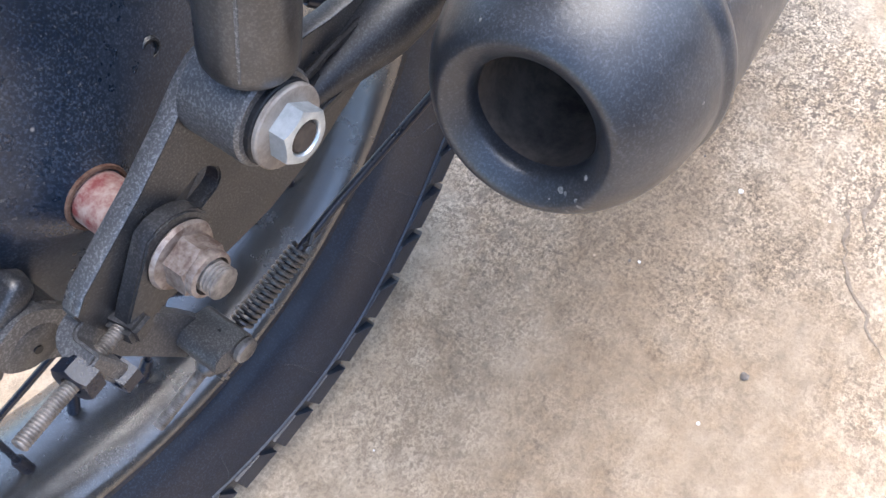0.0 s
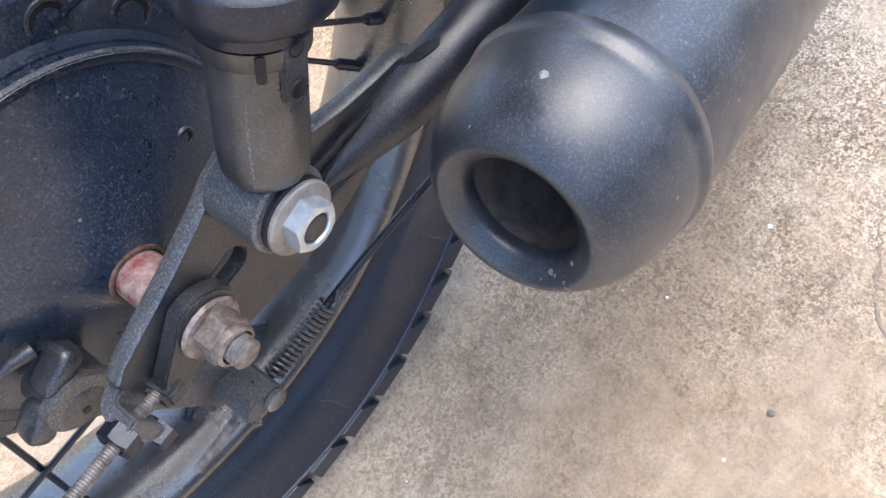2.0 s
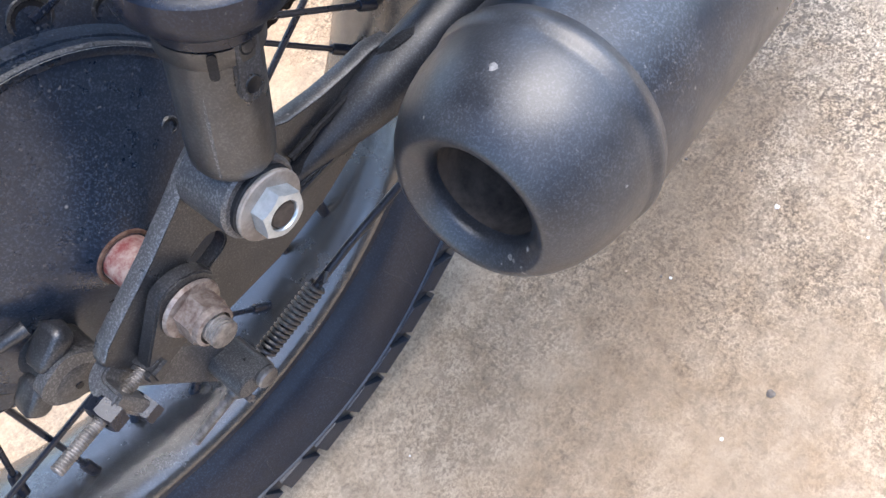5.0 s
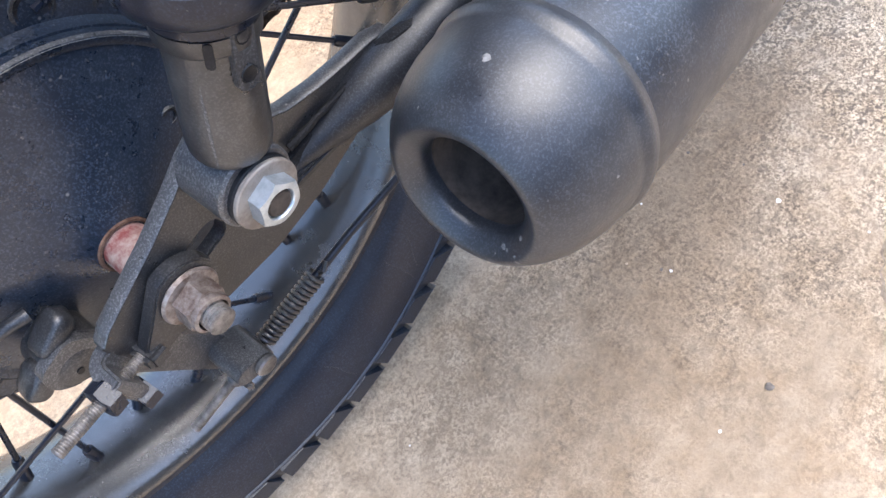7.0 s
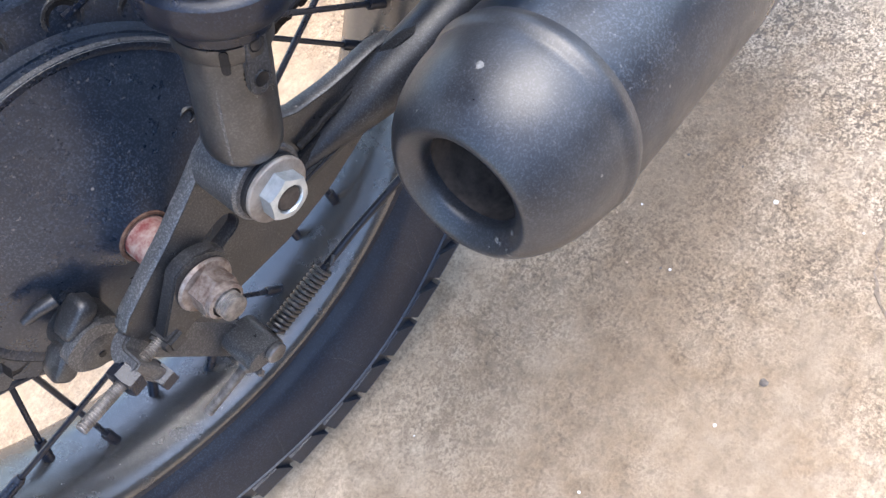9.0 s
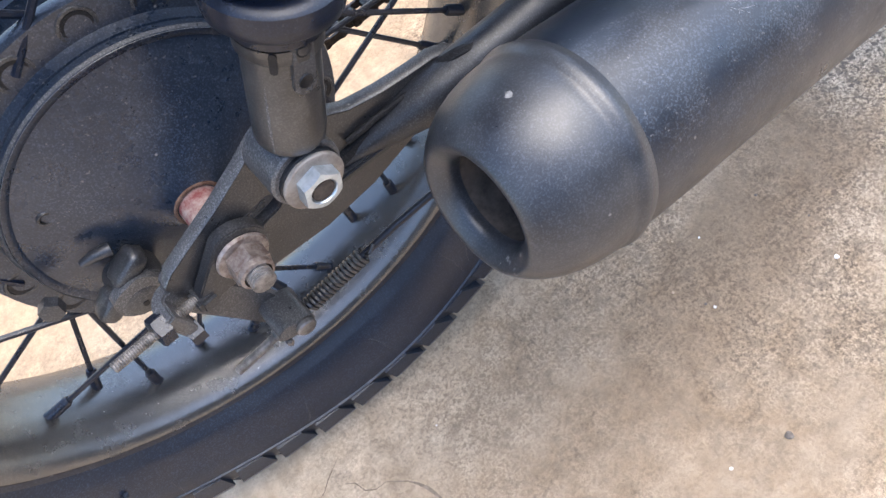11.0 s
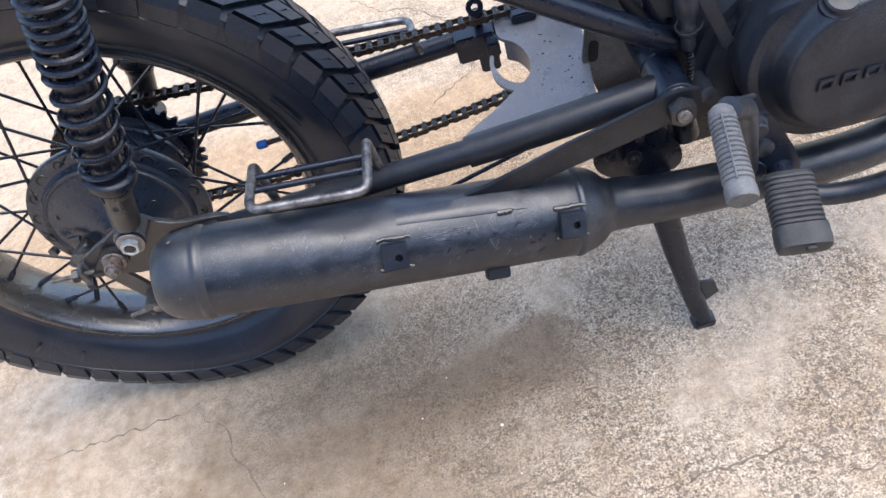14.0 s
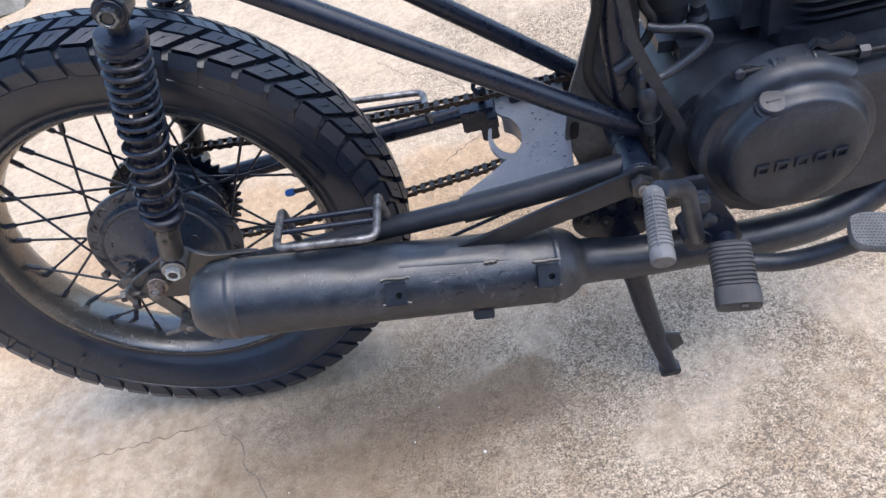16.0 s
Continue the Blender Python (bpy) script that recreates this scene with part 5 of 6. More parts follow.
# ---- passenger step rails on the swingarm
def step_rail(m, label, foot):
    bm = B()
    pts = rounded([(0.1915, -0.1060, foot), (0.1890, -0.1060, 0.0800), (0.1855, -0.1640, 0.0790), (0.2920, -0.1650, 0.0655), (0.2960, -0.1055, 0.0715), (0.2985, -0.1070, foot)], [0.007, 0.013, 0.013, 0.007], 6)
    tube(bm, [m @ p for p in pts], 0.0046, 14)
    ob = part("side_step", bm, STEEL, bike, label)
    for (x0, y0, z0), (x1, y1, z1) in (((0.1885, -0.123, 0.0790), (0.2940, -0.124, 0.0695)), ((0.1875, -0.139, 0.0785), (0.2930, -0.140, 0.0680))):
        part("cross_rod", tube(B(), [m @ Vector((x0, y0, z0)), m @ Vector((x1, y1, z1))], 0.0032, 10), BLACK, ob)
    return ob


step_rail(Matrix.Identity(4), "bent steel step rail, black paint rubbed bare", 0.030)
step_rail(Matrix.Translation((0.060, -0.036, -0.034)) @ Matrix.Diagonal((1, -1, 1, 1)), "bent steel step rail beyond the wheel", 0.058)

# ---- frame tubes
part("frame_stay", tube(B(), [(0.150, -0.110, 0.4135), (0.410, -0.110, 0.2160), (0.511, -0.110, 0.1395), (0.560, -0.108, 0.1030), (0.585, -0.104, 0.0860)], 0.0118, 20), BLACK, bike, "straight black frame stay rising to the rear")
part("frame_stay", tube(B(), [(0.15, 0.065, 0.4080), (0.404, 0.065, 0.1825), (0.477, 0.065, 0.1178), (0.560, 0.065, 0.0430)], 0.0118, 18), BLACK, bike, "straight black frame stay beyond the chain")
# pivot bracket plate and down tube
bm = slab(B(), [(0.523, 0.105), (0.540, 0.150), (0.557, 0.200), (0.575, 0.300), (0.610, 0.300), (0.600, 0.120), (0.610, 0.020), (0.590, -0.060), (0.540, -0.060), (0.530, -0.016), (0.513, 0.046)], xz(-0.044), 0.006, bevel=0.001)
bracket = part("pivot_bracket", bm, DUSTY_PLATE, bike, "dusty black frame bracket")
# flat dark oval laid on the plate; the slot's shade is only colour
part("dark_slot_patch", slab(B(), slot(0.523, 0.048, 0.525, 0.062, 0.005), xz(-0.0500), 0.0006), HOSE, bracket)
part("down_tube", tube(B(), smooth_path([(0.575, -0.085, 0.38), (0.570, -0.085, 0.23), (0.575, -0.090, 0.12), (0.590, -0.090, 0.02), (0.600, -0.085, -0.050)], 6), 0.0150, 18), BLACK, bike)
bm = slab(B(), [(0.535, -0.060), (0.620, -0.030), (0.648, -0.050), (0.648, -0.085), (0.530, -0.085)], xz(-0.060), 0.006)
part("lower_bracket", bm, BLACK, bike)
for x, z in ((0.548, -0.030), (0.572, -0.040)):
    part("bracket_bolt", hexagon(B(), 0.016, 0.010, axis_frame((x, -0.045, z), (0, -1, 0)), hole=0.004), EDGE, bike)

bm = slab(B(), smooth_loop([(0.5120, -0.0180), (0.5400, -0.0030), (0.5650, -0.0040), (0.5800, -0.0300), (0.5920, -0.0560), (0.5850, -0.0800), (0.5400, -0.0780), (0.5140, -0.0660), (0.5020, -0.0440)], 3), xz(-0.096), 0.006, bevel=0.0010)
part("stand_mount", bm, BLACK, bike, "black welded mount for the stand")
for x, z, r in ((0.5185, -0.0330, 0.0085), (0.5410, -0.0480, 0.0100), (0.5480, -0.0180, 0.0070)):
    part("mount_bolt", lathe(B(), [(0, 0.0085), (r * 0.55, 0.0085), (r * 0.62, 0.0070), (r * 0.62, 0.0030), (r, 0.0026), (r, 0.0)], (x, -0.1020, z), (0, -1, 0), 20), EDGE, bike)

# ---- centre stand
bm = B()
tube(bm, [(0.560, -0.118, -0.085), (0.575, -0.130, -0.180), (0.589, -0.140, -0.255), (0.5995, -0.147, -0.300)], [0.0150, 0.0135, 0.0120, 0.0110], 18)
stand = part("centre_stand", bm, BLACK, bike, "black tubular centre stand resting on the concrete")
part("stand_gusset", slab(B(), [(0.5400, -0.085), (0.575, -0.085), (0.5860, -0.180), (0.5920, -0.240), (0.5750, -0.225), (0.5500, -0.118)], xz(-0.124), 0.005, bevel=0.0006), BLACK, stand)
bm = slab(B(), [(0.588, -0.3025), (0.586, -0.310), (0.612, -0.3100), (0.614, -0.300), (0.605, -0.297)], xz(-0.138), 0.020, bevel=0.002)
part("stand_foot", bm, EDGE, stand)
bm = slab(B(), [(0.598, -0.245), (0.618, -0.252), (0.624, -0.275), (0.612, -0.285), (0.600, -0.290)], xz(-0.130), 0.004, bevel=0.0008)
part("foot_tang", bm, EDGE, stand)
part("cross_tube", tube(B(), [(0.568, -0.118, -0.085), (0.568, 0.10, -0.080)], 0.013, 16), BLACK, stand)

# ---- engine
bm = slab(B(), [(0.600, 0.050), (0.612, 0.085), (0.640, 0.110), (0.700, 0.120), (0.800, 0.124), (0.900, 0.124), (0.980, 0.105), (0.985, 0.024), (0.940, 0.008), (0.900, -0.004), (0.851, -0.028), (0.760, -0.036), (0.690, -0.040), (0.640, -0.024), (0.605, 0.010)], xz(0.075), 0.190, bevel=0.014)
engine = part("engine", bm, CASE, bike, "matt black air-cooled engine")
loop = [(0.634, 0.050), (0.641, 0.092), (0.662, 0.119), (0.700, 0.128), (0.760, 0.126), (0.860, 0.120), (0.950, 0.104), (0.968, 0.060), (0.960, 0.026), (0.900, 0.000), (0.851, -0.020), (0.790, -0.031), (0.740, -0.033), (0.690, -0.028), (0.652, 0.000)]
loop = smooth_loop(loop, 5)
bm = slab(B(), loop, xz(-0.108), 0.042, bevel=0.012)
part("side_cover", bm, CASE, engine, "matt black clutch side cover")
mid = Vector((sum(q[0] for q in loop) / len(loop), sum(q[1] for q in loop) / len(loop)))
flange = [((q[0] - mid.x) * 1.030 + mid.x, (q[1] - mid.y) * 1.055 + mid.y) for q in loop]
part("cover_flange", slab(B(), flange, xz(-0.106), 0.011, bevel=0.0012), CASE, engine)
bm = B()
lathe(bm, [(0.0945, 0.030), (0.0930, 0.014), (0.0905, 0.004), (0.0872, -0.0015), (0.0835, -0.0045), (0.0790, -0.0058), (0.0752, -0.0072), (0.0730, -0.0105), (0.0712, -0.0160), (0.0692, -0.0215), (0.0676, -0.0245), (0.0655, -0.0258), (0.050, -0.0272), (0, -0.0280)], (0.7265, -0.146, 0.0575), (0, 1, 0), 96)
cover = part("clutch_cover", bm, CASE, engine, "round matt black cover with raised marks")
for k in range(5):
    # worn raised marks, plain bars
    bm = slab(B(), [(-0.0078, -0.0060), (0.0062, -0.0060), (0.0078, 0.0060), (-0.0062, 0.0060)], axis_frame((0.6905 + 0.0192 * k, -0.1738, 0.0520 + 0.0006 * k), (0, -1, 0)), 0.0026, bevel=0.0006, holes=([(-0.0044, -0.0030), (0.0034, -0.0030), (0.0044, 0.0030), (-0.0034, 0.0030)],))
    part("raised_mark", bm, CASE, engine)
bm = B()
lathe(bm, [(0.016, 0.010), (0.0155, -0.006), (0.0125, -0.0075), (0.0125, -0.0095), (0.0140, -0.0105), (0.0140, -0.0130), (0.0125, -0.0145), (0.0060, -0.015), (0, -0.015)], (0.6990, -0.1560, 0.1140), (-0.05, 0.38, -0.92), 32)
box(bm, (0.015, 0.004, 0.003), axis_frame((0.6997, -0.1616, 0.1275), (0.05, -0.38, 0.92)), 0.001)
part("oil_cap", bm, CASE, engine, "round oil filler cap")
for x, z in ((0.676, -0.026), (0.742, -0.034), (0.806, -0.032), (0.640, 0.004), (0.880, -0.012)):
    bm = B()
    lathe(bm, [(0.0075, 0.02), (0.0070, -0.024), (0.0055, -0.0255), (0.005, -0.030), (0, -0.031)], (x, -0.110, z), (0, 1, 0), 18)
    part("cover_bolt", bm, CASE, engine)
bm = B()
lathe(bm, [(0.009, 0.03), (0.0088, -0.004), (0.006, -0.006), (0, -0.0065)], (0.606, -0.128, 0.036), (0, 1, 0), 20)
part("case_plug", bm, CASE, engine)
# cylinder with cooling fins
def rounded_rect(x0, y0, x1, y1, r, n=6):
    out = []
    for cx, cy, a0 in ((x1 - r, y1 - r, 0), (x0 + r, y1 - r, 90), (x0 + r, y0 + r, 180), (x1 - r, y0 + r, 270)):
        out += [(cx + r * math.cos(radians(a0 + 90 * k / n)), cy + r * math.sin(radians(a0 + 90 * k / n))) for k in range(n + 1)]
    return out


for k in range(9):
    z = 0.152 + 0.0125 * k
    grow = 0.010 * min(1, k / 3)
    part("cooling_fin", slab(B(), rounded_rect(0.745 - grow, -0.088 - grow, 0.950, 0.098, 0.030), Matrix.Translation((0, 0, z)), 0.0038, bevel=0.0012), CASE, engine)
part("cylinder", box(B(), (0.140, 0.120, 0.17), Matrix.Translation((0.850, 0.0, 0.20)), 0.015), CASE, engine)
part("cylinder_base", slab(B(), rounded_rect(0.735, -0.085, 0.955, 0.085, 0.02), Matrix.Translation((0, 0, 0.118)), 0.028, bevel=0.003), CASE, engine)
part("crankcase_top", box(B(), (0.100, 0.150, 0.080), Matrix.Translation((0.755, 0.0, 0.160)), 0.020), CASE, engine)
part("gearbox_hump", box(B(), (0.110, 0.120, 0.050), Matrix.Translation((0.680, 0.010, 0.120)) @ Matrix.Rotation(radians(6), 4, "Y"), 0.018), CASE, engine)
part("breather_stub", lathe(B(), [(0, 0), (0.010, 0), (0.012, 0.002), (0.012, 0.022), (0.008, 0.026), (0.008, 0.040), (0, 0.041)], (0.668, -0.030, 0.138), (-0.1, -0.3, 1), 20), CASE, engine)
# clutch arm, spring and cable
bm = slab(B(), smooth_loop([(0.669, 0.145), (0.675, 0.151), (0.688, 0.150), (0.706, 0.136), (0.714, 0.116), (0.712, 0.100), (0.698, 0.100), (0.694, 0.122), (0.684, 0.136), (0.671, 0.138)], 2), xz(-0.1270), 0.004, bevel=0.0010)
part("clutch_arm", bm, CASE, engine)
part("arm_pin", lathe(B(), [(0, -0.004), (0.0045, -0.004), (0.0055, -0.002), (0.0055, 0.004)], (0.6770, -0.132, 0.1440), (0, 1, 0), 16), CASE, engine)
part("arm_spring", coil(B(), (0.7060, -0.1310, 0.1434), (1, 0.0, -0.03), 0.0064, 0.0019, 6.5, 0.042, seg=6, per=14), CASE, engine)
part("clutch_cable", tube(B(), smooth_path([(0.677, -0.1310, 0.1440), (0.71, -0.1310, 0.1434), (0.75, -0.1310, 0.1422), (0.793, -0.130, 0.1370), (0.84, -0.126, 0.1320), (0.93, -0.115, 0.130)], 5), 0.0032, 10), HOSE, engine)
bm = slab(B(), [(0.735, 0.139), (0.7505, 0.158), (0.764, 0.152), (0.776, 0.158), (0.788, 0.152), (0.790, 0.126), (0.762, 0.126), (0.747, 0.132)], xz(-0.118), 0.010, bevel=0.0015, holes=([(0.7430, 0.1420), (0.7515, 0.1525), (0.7610, 0.1430), (0.7560, 0.1385)],))
part("cable_holder", bm, CASE, engine)
part("cable_nut", hexagon(B(), 0.012, 0.010, axis_frame((0.790, -0.1300, 0.1375), (1, 0, -0.1))), CASE, engine)

# unseen fuel tank on its spine, added to shade the engine below
bm = B()
rows = []
for x, w, lo_z, hi_z in ((0.640, 0.040, 0.485, 0.560), (0.680, 0.075, 0.475, 0.600), (0.760, 0.098, 0.475, 0.640), (0.860, 0.105, 0.475, 0.660), (0.970, 0.098, 0.480, 0.660), (1.040, 0.075, 0.490, 0.640), (1.075, 0.035, 0.520, 0.600)):
    rows.append(([(math.copysign(abs(math.cos(a)) ** 0.6, math.cos(a)) * w, (lo_z + hi_z) / 2 + math.copysign(abs(math.sin(a)) ** 0.6, math.sin(a)) * (hi_z - lo_z) / 2) for a in (2 * math.pi * k / 32 for k in range(32))], x))
rings = [[bm.verts.new((x, y, z)) for y, z in ring] for ring, x in rows]
for p, q in zip(rings, rings[1:]):
    for k in range(32):
        bm.faces.new((p[k], p[(k + 1) % 32], q[(k + 1) % 32], q[k]))
bm.faces.new(rings[0])
bm.faces.new(rings[-1])
part("shading_tank", bm, BLACK, bike, "black fuel tank, added unseen to shade the engine")
part("spine_tube", tube(B(), smooth_path([(0.150, -0.005, 0.400), (0.400, 0.0, 0.430), (0.620, 0.0, 0.440), (1.050, 0.0, 0.520)], 6), 0.0200, 16), BLACK, bike)

# hoses, brake light switch and straps behind the engine
part("breather_hose", tube(B(), smooth_path([(0.5600, -0.100, 0.300), (0.5539, -0.100, 0.235), (0.5430, -0.100, 0.1934), (0.5386, -0.100, 0.1612), (0.5488, -0.100, 0.1315), (0.5673, -0.101, 0.1016), (0.5860, -0.103, 0.070), (0.600, -0.100, 0.040)], 8), 0.0060, 12), HOSE, bike, "black rubber hose hanging beside the frame")
part("drain_hose", tube(B(), smooth_path([(0.5880, -0.118, 0.1420), (0.5875, -0.118, 0.1520), (0.5949, -0.119, 0.1560), (0.6060, -0.118, 0.1510), (0.6305, -0.116, 0.1610), (0.6500, -0.113, 0.1730), (0.6530, -0.110, 0.1830), (0.6400, -0.105, 0.1890), (0.6150, -0.100, 0.1920), (0.600, -0.095, 0.195)], 6), 0.0046, 12), CASE, bike, "dusty bent rubber hose")
bm = B()
lathe(bm, [(0, 0), (0.0050, 0.0), (0.0062, 0.003), (0.0062, 0.014), (0.0080, 0.016), (0.0085, 0.020), (0.0072, 0.024), (0.0078, 0.034), (0.0100, 0.038), (0.0108, 0.050), (0.0090, 0.058), (0.0060, 0.062), (0, 0.062)], (0.5930, -0.118, 0.0830), (-0.03, 0.0, 1), 24)
switch = part("brake_switch", bm, CASE, bike, "dusty brake light switch with a wire clip")
bm = B()
tube(bm, smooth_path([(0.5830, -0.122, 0.1180), (0.5800, -0.124, 0.1130), (0.5840, -0.126, 0.1060), (0.5930, -0.1275, 0.1045), (0.6020, -0.124, 0.1070), (0.6050, -0.119, 0.1120)], 5), 0.0011, 8)
part("wire_clip", bm, HOSE, switch)
part("pull_spring", coil(B(), (0.5945, -0.119, 0.050), (0, 0.02, 1), 0.0026, 0.0010, 8, 0.033, seg=6, per=12), HOSE, switch)
part("switch_bracket", slab(B(), [(0.5754, 0.1449), (0.5660, 0.1294), (0.5740, 0.1129), (0.5920, 0.1097), (0.5900, 0.1260)], xz(-0.104), 0.003, bevel=0.0005), CASE, bike)
bm = slab(B(), [(0.5640, 0.260), (0.5740, 0.260), (0.5845, 0.2030), (0.5995, 0.1640), (0.6310, 0.0830), (0.6220, 0.0760), (0.5890, 0.1585), (0.5735, 0.1990)], xz(-0.1215), 0.003, bevel=0.0005)
part("strap", bm, CASE, bike, "flat black strap hanging behind the engine")
part("overflow_pipe", tube(B(), [(0.5650, -0.105, 0.1590), (0.5900, -0.103, 0.1720)], 0.0062, 14), CASE, bike)
part("vent_hose", tube(B(), smooth_path([(0.5820, -0.095, 0.1680), (0.6000, -0.090, 0.1800), (0.6063, -0.088, 0.1985), (0.5980, -0.085, 0.2180), (0.6000, -0.080, 0.260)], 6), 0.0048, 12), HOSE, bike)
bm = B()
lathe(bm, [(0, 0), (0.026, 0.0), (0.030, 0.004), (0.030, 0.030), (0.034, 0.034), (0.034, 0.075), (0.028, 0.080), (0, 0.082)], (0.635, -0.030, 0.185), (0, -0.15, 1), 28)
carb = part("carburettor", bm, CASE, bike, "black carburettor in the shade of the frame")
part("float_bowl", lathe(B(), [(0, 0), (0.018, 0.001), (0.022, 0.006), (0.022, 0.028), (0, 0.028)], (0.635, -0.030, 0.158), (0, -0.15, 1), 24), CASE, carb)
part("intake_boot", tube(B(), [(0.660, -0.030, 0.215), (0.740, -0.010, 0.205)], 0.022, 18), HOSE, carb)
part("air_box", box(B(), (0.030, 0.120, 0.160), Matrix.Translation((0.585, -0.010, 0.220)), 0.008), CASE, bike)

# ---- kick starter
K0, K1 = Vector((0.5474, -0.3123, 0.1843)), Vector((0.5393, -0.3691, 0.1700))
KD = (K1 - K0).normalized()
path = rounded([(0.6205, -0.165, 0.004), (0.6180, -0.198, -0.002), (0.5945, -0.240, 0.1150), (0.5530, -0.3080, 0.1860)], [0.012, 0.018], 6)
kick = part("kick_starter", tube(B(), path, [0.0098 - 0.0020 * k / (len(path) - 1) for k in range(len(path))], 16), CASE, bike, "kick starter lever with a ribbed worn rubber")
bm = B()
lathe(bm, [(0, 0), (0.0130, 0), (0.0150, 0.002), (0.0150, 0.036), (0, 0.036)], (0.6185, -0.204, -0.001), (0, 1, 0), 24)
part("kick_boss", bm, BLACK, kick)
L = (K1 - K0).length
prof = [(0, -0.0080), (0.0050, -0.0075), (0.0078, -0.0045), (0.0086, 0.0)]
for k in range(13):
    w = (L - 0.014) / 13
    h = 0.002 + k * w
    g = 0.0086 + 0.0008 * k / 12
    prof += [(g - 0.0009, h), (g, h + 0.22 * w), (g + 0.0001, h + 0.45 * w), (g, h + 0.70 * w), (g - 0.0009, h + 0.92 * w)]
prof += [(0.0092, L - 0.010), (0.0096, L - 0.008), (0.0096, L - 0.0022), (0.0088, L - 0.0004), (0, L)]
part("kick_rubber", lathe(B(), prof, K0, KD, 28), GREY_PEG, kick, "grey worn ribbed rubber")
seam = (Vector((-0.25, -0.2, 1.0)) - KD * KD.dot(Vector((-0.25, -0.2, 1.0)))).normalized()
part("mould_seam", tube(B(), [K0 + KD * h + seam * (0.0088 + 0.0008 * h / L) for h in (0.002, 0.02, 0.04, L - 0.011)], 0.0007, 6), GREY_PEG, kick)

# ---- rider footpeg and its bracket
P0, P1 = Vector((0.6456, -0.2125, -0.0039)), Vector((0.6360, -0.2795, -0.0240))
L = 0.0843
fr = axis_frame(P0, P1 - P0, up=(1, 0, 0)) @ Matrix.Diagonal((1, 1, (P1 - P0).length / L, 1))


def oval(w, h, n=28):
    return [(math.copysign(abs(math.cos(a)) ** 0.55, math.cos(a)) * w, math.copysign(abs(math.sin(a)) ** 0.55, math.sin(a)) * h) for a in (2 * math.pi * k / n for k in range(n))]


def loft(bm, rows, m):
    rings = [[bm.verts.new(m @ Vector((x, y, z))) for x, y in ring] for ring, z in rows]
    n = len(rings[0])
    for p, q in zip(rings, rings[1:]):
        for k in range(n):
            bm.faces.new((p[k], p[(k + 1) % n], q[(k + 1) % n], q[k]))
    bm.faces.new(rings[0])
    bm.faces.new(rings[-1])
    return bm


rows = [(oval(0.010, 0.018), 0.0), (oval(0.0115, 0.0205), 0.002)]
for k in range(10):
    h, w = 0.004 + 0.0056 * k, 0.0056
    rows += [(oval(0.0104, 0.0194), h), (oval(0.0120, 0.0212), h + 0.25 * w), (oval(0.0120, 0.0212), h + 0.70 * w), (oval(0.0104, 0.0194), h + 0.92 * w)]
rows += [(oval(0.0128, 0.0222), 0.0605), (oval(0.0130, 0.0226), L - 0.008), (oval(0.0118, 0.0215), L - 0.001), (oval(0.008, 0.017), L)]
peg = part("footpeg", loft(B(), rows, fr), PEG_RUBBER, bike, "dusty black ribbed rubber footpeg")
part("peg_tip", box(B(), (0.005, 0.008, 0.006), fr @ Matrix.Translation((-0.006, 0.003, L + 0.001)), 0.001), HOSE, peg)
bm = slab(B(), [(0.608, 0.058), (0.616, 0.066), (0.630, 0.064), (0.640, 0.050), (0.656, 0.016), (0.664, -0.008), (0.660, -0.022), (0.636, -0.022), (0.628, 0.006), (0.614, 0.036)], xz(-0.196), 0.007, bevel=0.0012)
part("peg_bar", bm, BLACK, peg)
part("peg_pivot", tube(B(), [(0.6470, -0.165, -0.003), P0 + (P1 - P0) * 0.1], 0.0110, 16), BLACK, peg)
bm = slab(B(), [(0.610, 0.060), (0.632, 0.060), (0.644, 0.030), (0.662, -0.006), (0.660, -0.022), (0.640, -0.024), (0.624, 0.010)], xz(-0.168), 0.006, bevel=0.001)
part("peg_bracket", bm, CASE, peg, "black steel footpeg bracket")
bm = B()
lathe(bm, [(0, -0.0085), (0.0075, -0.0085), (0.0085, -0.0075), (0.0085, 0.0), (0.0110, 0.001), (0.0110, 0.006)], (0.6185, -0.2040, 0.0560), (0, 1, 0), 22)
part("bracket_bolt", bm, CASE, peg)
part("bolt_head", hexagon(B(), 0.0150, 0.0080, axis_frame((0.6185, -0.2040, 0.0560), (0, -1, 0)), hole=0.0), CASE, peg)
bm = B()
lathe(bm, [(0, -0.004), (0.006, -0.004), (0.0085, -0.002), (0.0085, 0.006)], (0.6270, -0.2060, 0.0300), (0, 1, 0), 20)
part("bracket_eye", bm, CASE, peg)

# ---- brake pedal
pedal = part("brake_pedal", tube(B(), smooth_path([(0.655, -0.175, -0.066), (0.690, -0.190, -0.070), (0.725, -0.200, -0.066), (0.765, -0.212, -0.046), (0.790, -0.226, -0.018), (0.800, -0.232, 0.002)], 6), 0.0105, 16), CASE, bike, "black tubular brake pedal with a knurled pad")
fr = axis_frame((0.786, -0.2405, -0.006), (0.02, -0.12, 1.0), up=(0.25, 0.97, 0))
bm = B()
loft(bm, [(oval(0.029, 0.020), 0.0), (oval(0.0310, 0.0225), 0.003), (oval(0.0310, 0.0225), 0.009), (oval(0.0295, 0.021), 0.012)], fr)
part("pedal_pad", bm, GREY_PEG, pedal, "grey knurled metal pad")
bm = B()
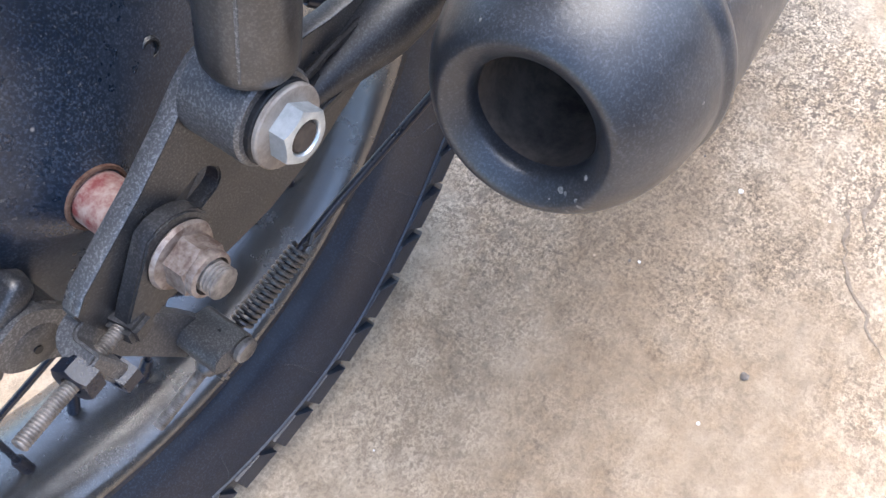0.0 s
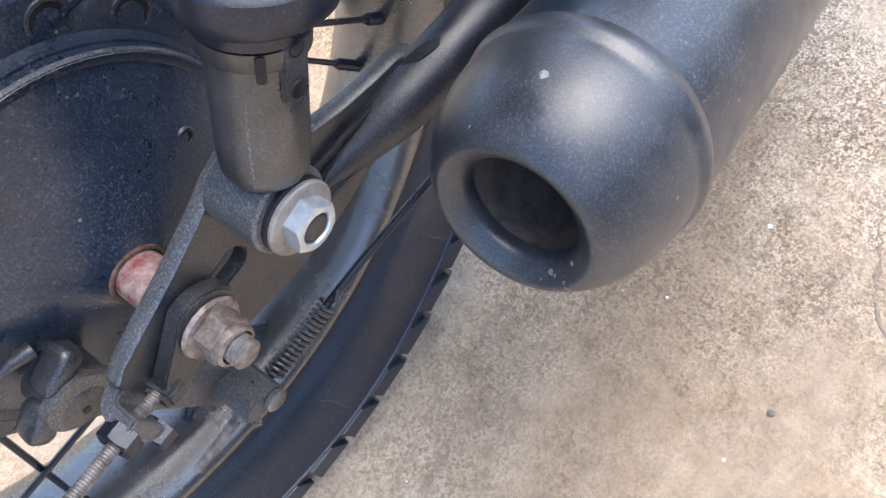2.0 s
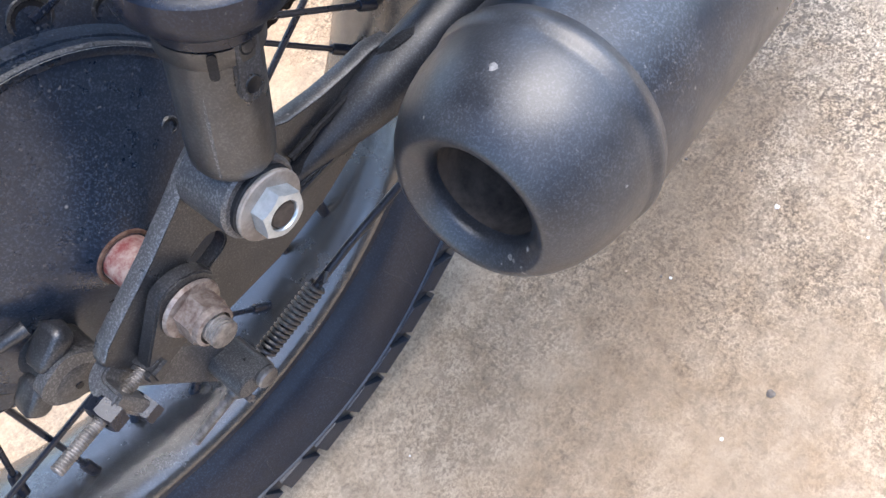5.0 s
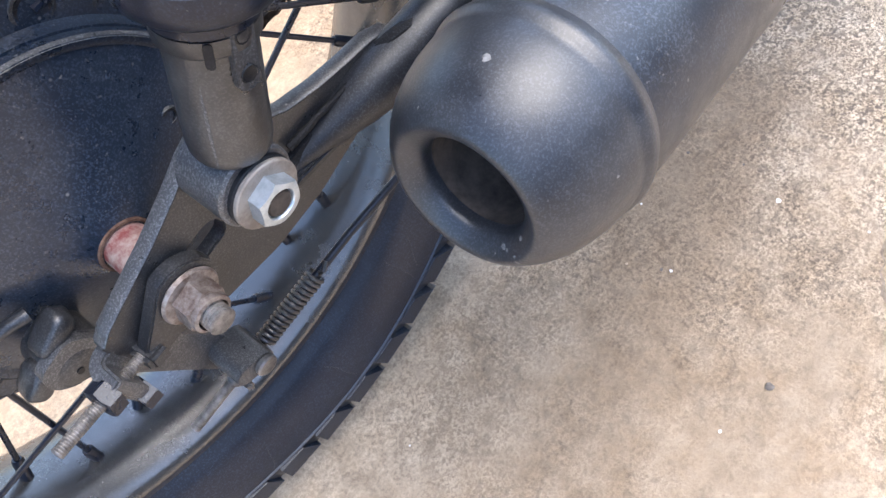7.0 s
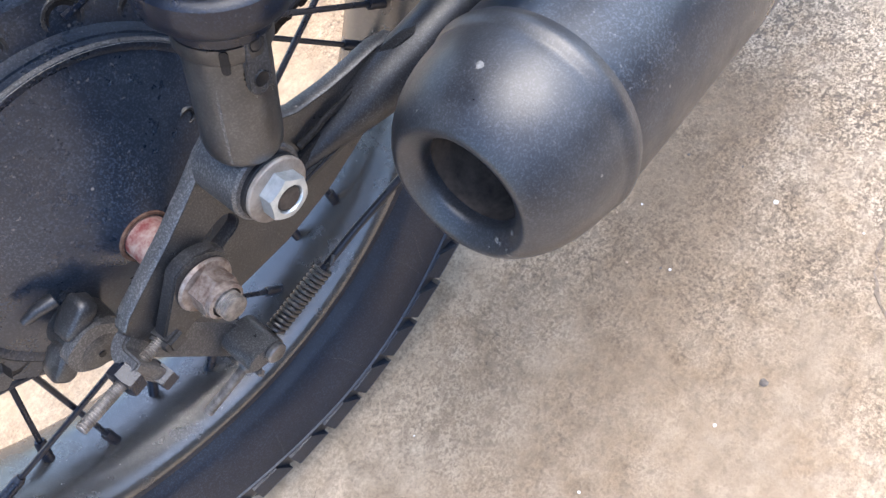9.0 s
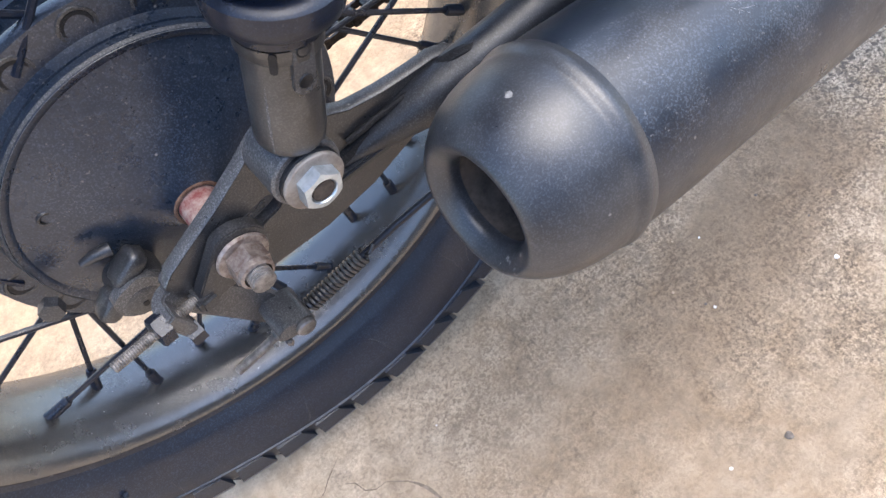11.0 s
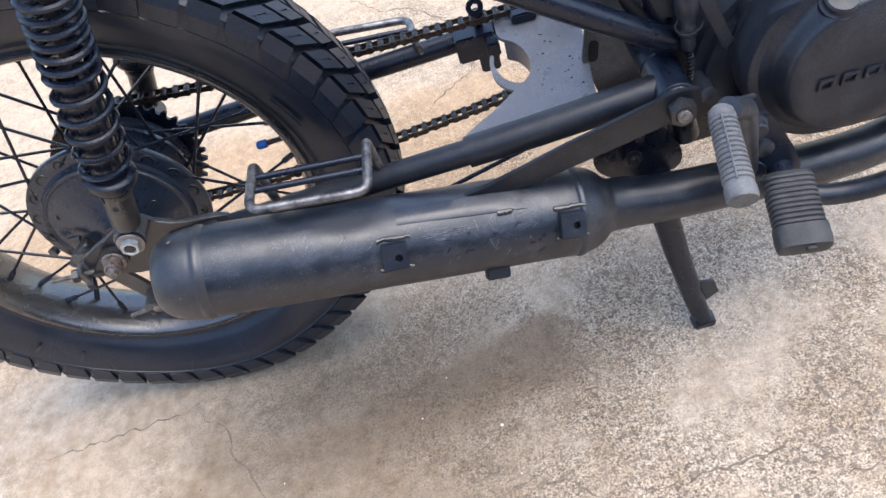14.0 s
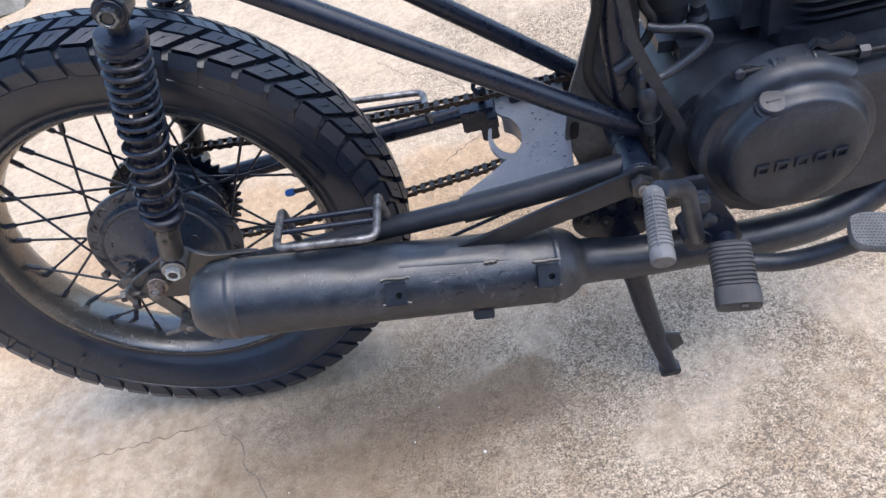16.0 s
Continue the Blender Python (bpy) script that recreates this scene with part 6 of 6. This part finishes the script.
for i in range(-5, 6):
    for j in range(-8, 9):
        if (i / 5.6) ** 4 + (j / 8.8) ** 4 < 1:
            lathe(bm, [(0.0016, 0.0), (0.0009, 0.0012), (0, 0.0013)], fr @ Vector((j * 0.0034 + (0.0017 if i % 2 else 0), i * 0.0036, 0.0118)), fr.to_3x3() @ Vector((0, 0, 1)), 6)
tagged(part("pad_knurl", bm, GREY_PEG, pedal), kind="stuff")

# ---- cracks and grit on the ground
crack([(0.376, -0.277), (0.359, -0.285), (0.335, -0.292), (0.314, -0.301), (0.287, -0.324), (0.262, -0.345)], 0.0025, 7)
crack([(-0.300, -0.100), (-0.186, -0.090), (-0.137, -0.085), (-0.078, -0.077), (-0.053, -0.064)], 0.0016, 1)
crack([(-0.063, -0.087), (-0.017, -0.122), (-0.007, -0.164), (0.018, -0.198), (0.041, -0.230), (0.060, -0.262)], 0.0017, 2)
crack([(0.340, -0.302), (0.367, -0.290), (0.390, -0.296), (0.406, -0.306), (0.421, -0.322)], 0.0025, 4)
crack([(0.462, -0.332), (0.487, -0.332), (0.542, -0.324), (0.584, -0.319), (0.638, -0.311)], 0.0025, 5)
crack([(0.660, -0.354), (0.679, -0.355), (0.720, -0.358), (0.780, -0.350)], 0.0025, 8)
crack([(0.318, 0.411), (0.343, 0.446), (0.404, 0.489), (0.434, 0.557)], 0.0020, 3)
crack([(0.430, 0.600), (0.457, 0.643), (0.503, 0.668), (0.561, 0.689), (0.620, 0.710), (0.674, 0.766)], 0.0024, 6)
crack([(0.180, 0.880), (0.222, 0.835), (0.258, 0.781), (0.318, 0.761), (0.373, 0.698), (0.434, 0.557)], 0.0022, 9)

# ---- chips, stones
def pebble(x, y, r, mat, seed, label):
    rnd = random.Random(seed)
    bm = B()
    bmesh.ops.create_icosphere(bm, subdivisions=2, radius=r)
    for v in bm.verts:
        v.co *= 1 + 0.35 * noise.noise(v.co / r * 1.3 + Vector((seed, 0, 0)))
        v.co.z *= 0.5
    ob = part("pebble", bm, mat, None, smooth=25)
    ob.location, ob.rotation_euler = (x, y, r * 0.3), (0, 0, rnd.uniform(0, 6))
    tagged(ob, label, "pebble" if r < 0.02 else "stone", "pebbles on the concrete" if r < 0.02 else "")


WHITE_STONE = metal("white_stone", (0.62, 0.60, 0.57), (0.80, 0.78, 0.75), rough=0.7, met=0.0)
DARK_STONE = metal("dark_stone", (0.09, 0.075, 0.062), (0.16, 0.135, 0.115), rough=0.8, met=0.0)
TAN_STONE = metal("tan_stone", (0.34, 0.24, 0.16), (0.48, 0.36, 0.26), rough=0.8, met=0.0)
pebble(0.3345, -0.2100, 0.0019, WHITE_STONE, 1, "small white stone chip on the concrete")
pebble(0.2015, -0.2755, 0.0030, DARK_STONE, 2, "small dark stone pressed into the concrete")
GREY_STONE = metal("grey_stone", (0.16, 0.155, 0.135), (0.30, 0.285, 0.255), rough=0.85, met=0.0, grain=20)
pebble(-1.14, 1.84, 0.15, GREY_STONE, 71, "rough grey stone at the edge of the yard")
pebble(-0.80, 1.92, 0.12, DARK_STONE, 72, "dark brown clod at the edge of the yard")
rnd = random.Random(12)
for k in range(26):
    x, y = rnd.uniform(-0.15, 0.75), rnd.uniform(-0.33, -0.02)
    kind, text = rnd.choice(((DARK_STONE, "tiny dark stone on the concrete"), (TAN_STONE, "tiny tan stone on the concrete"), (WHITE_STONE, "tiny pale stone on the concrete")))
    pebble(x, y, rnd.uniform(0.0007, 0.0014), kind, 20 + k, text)
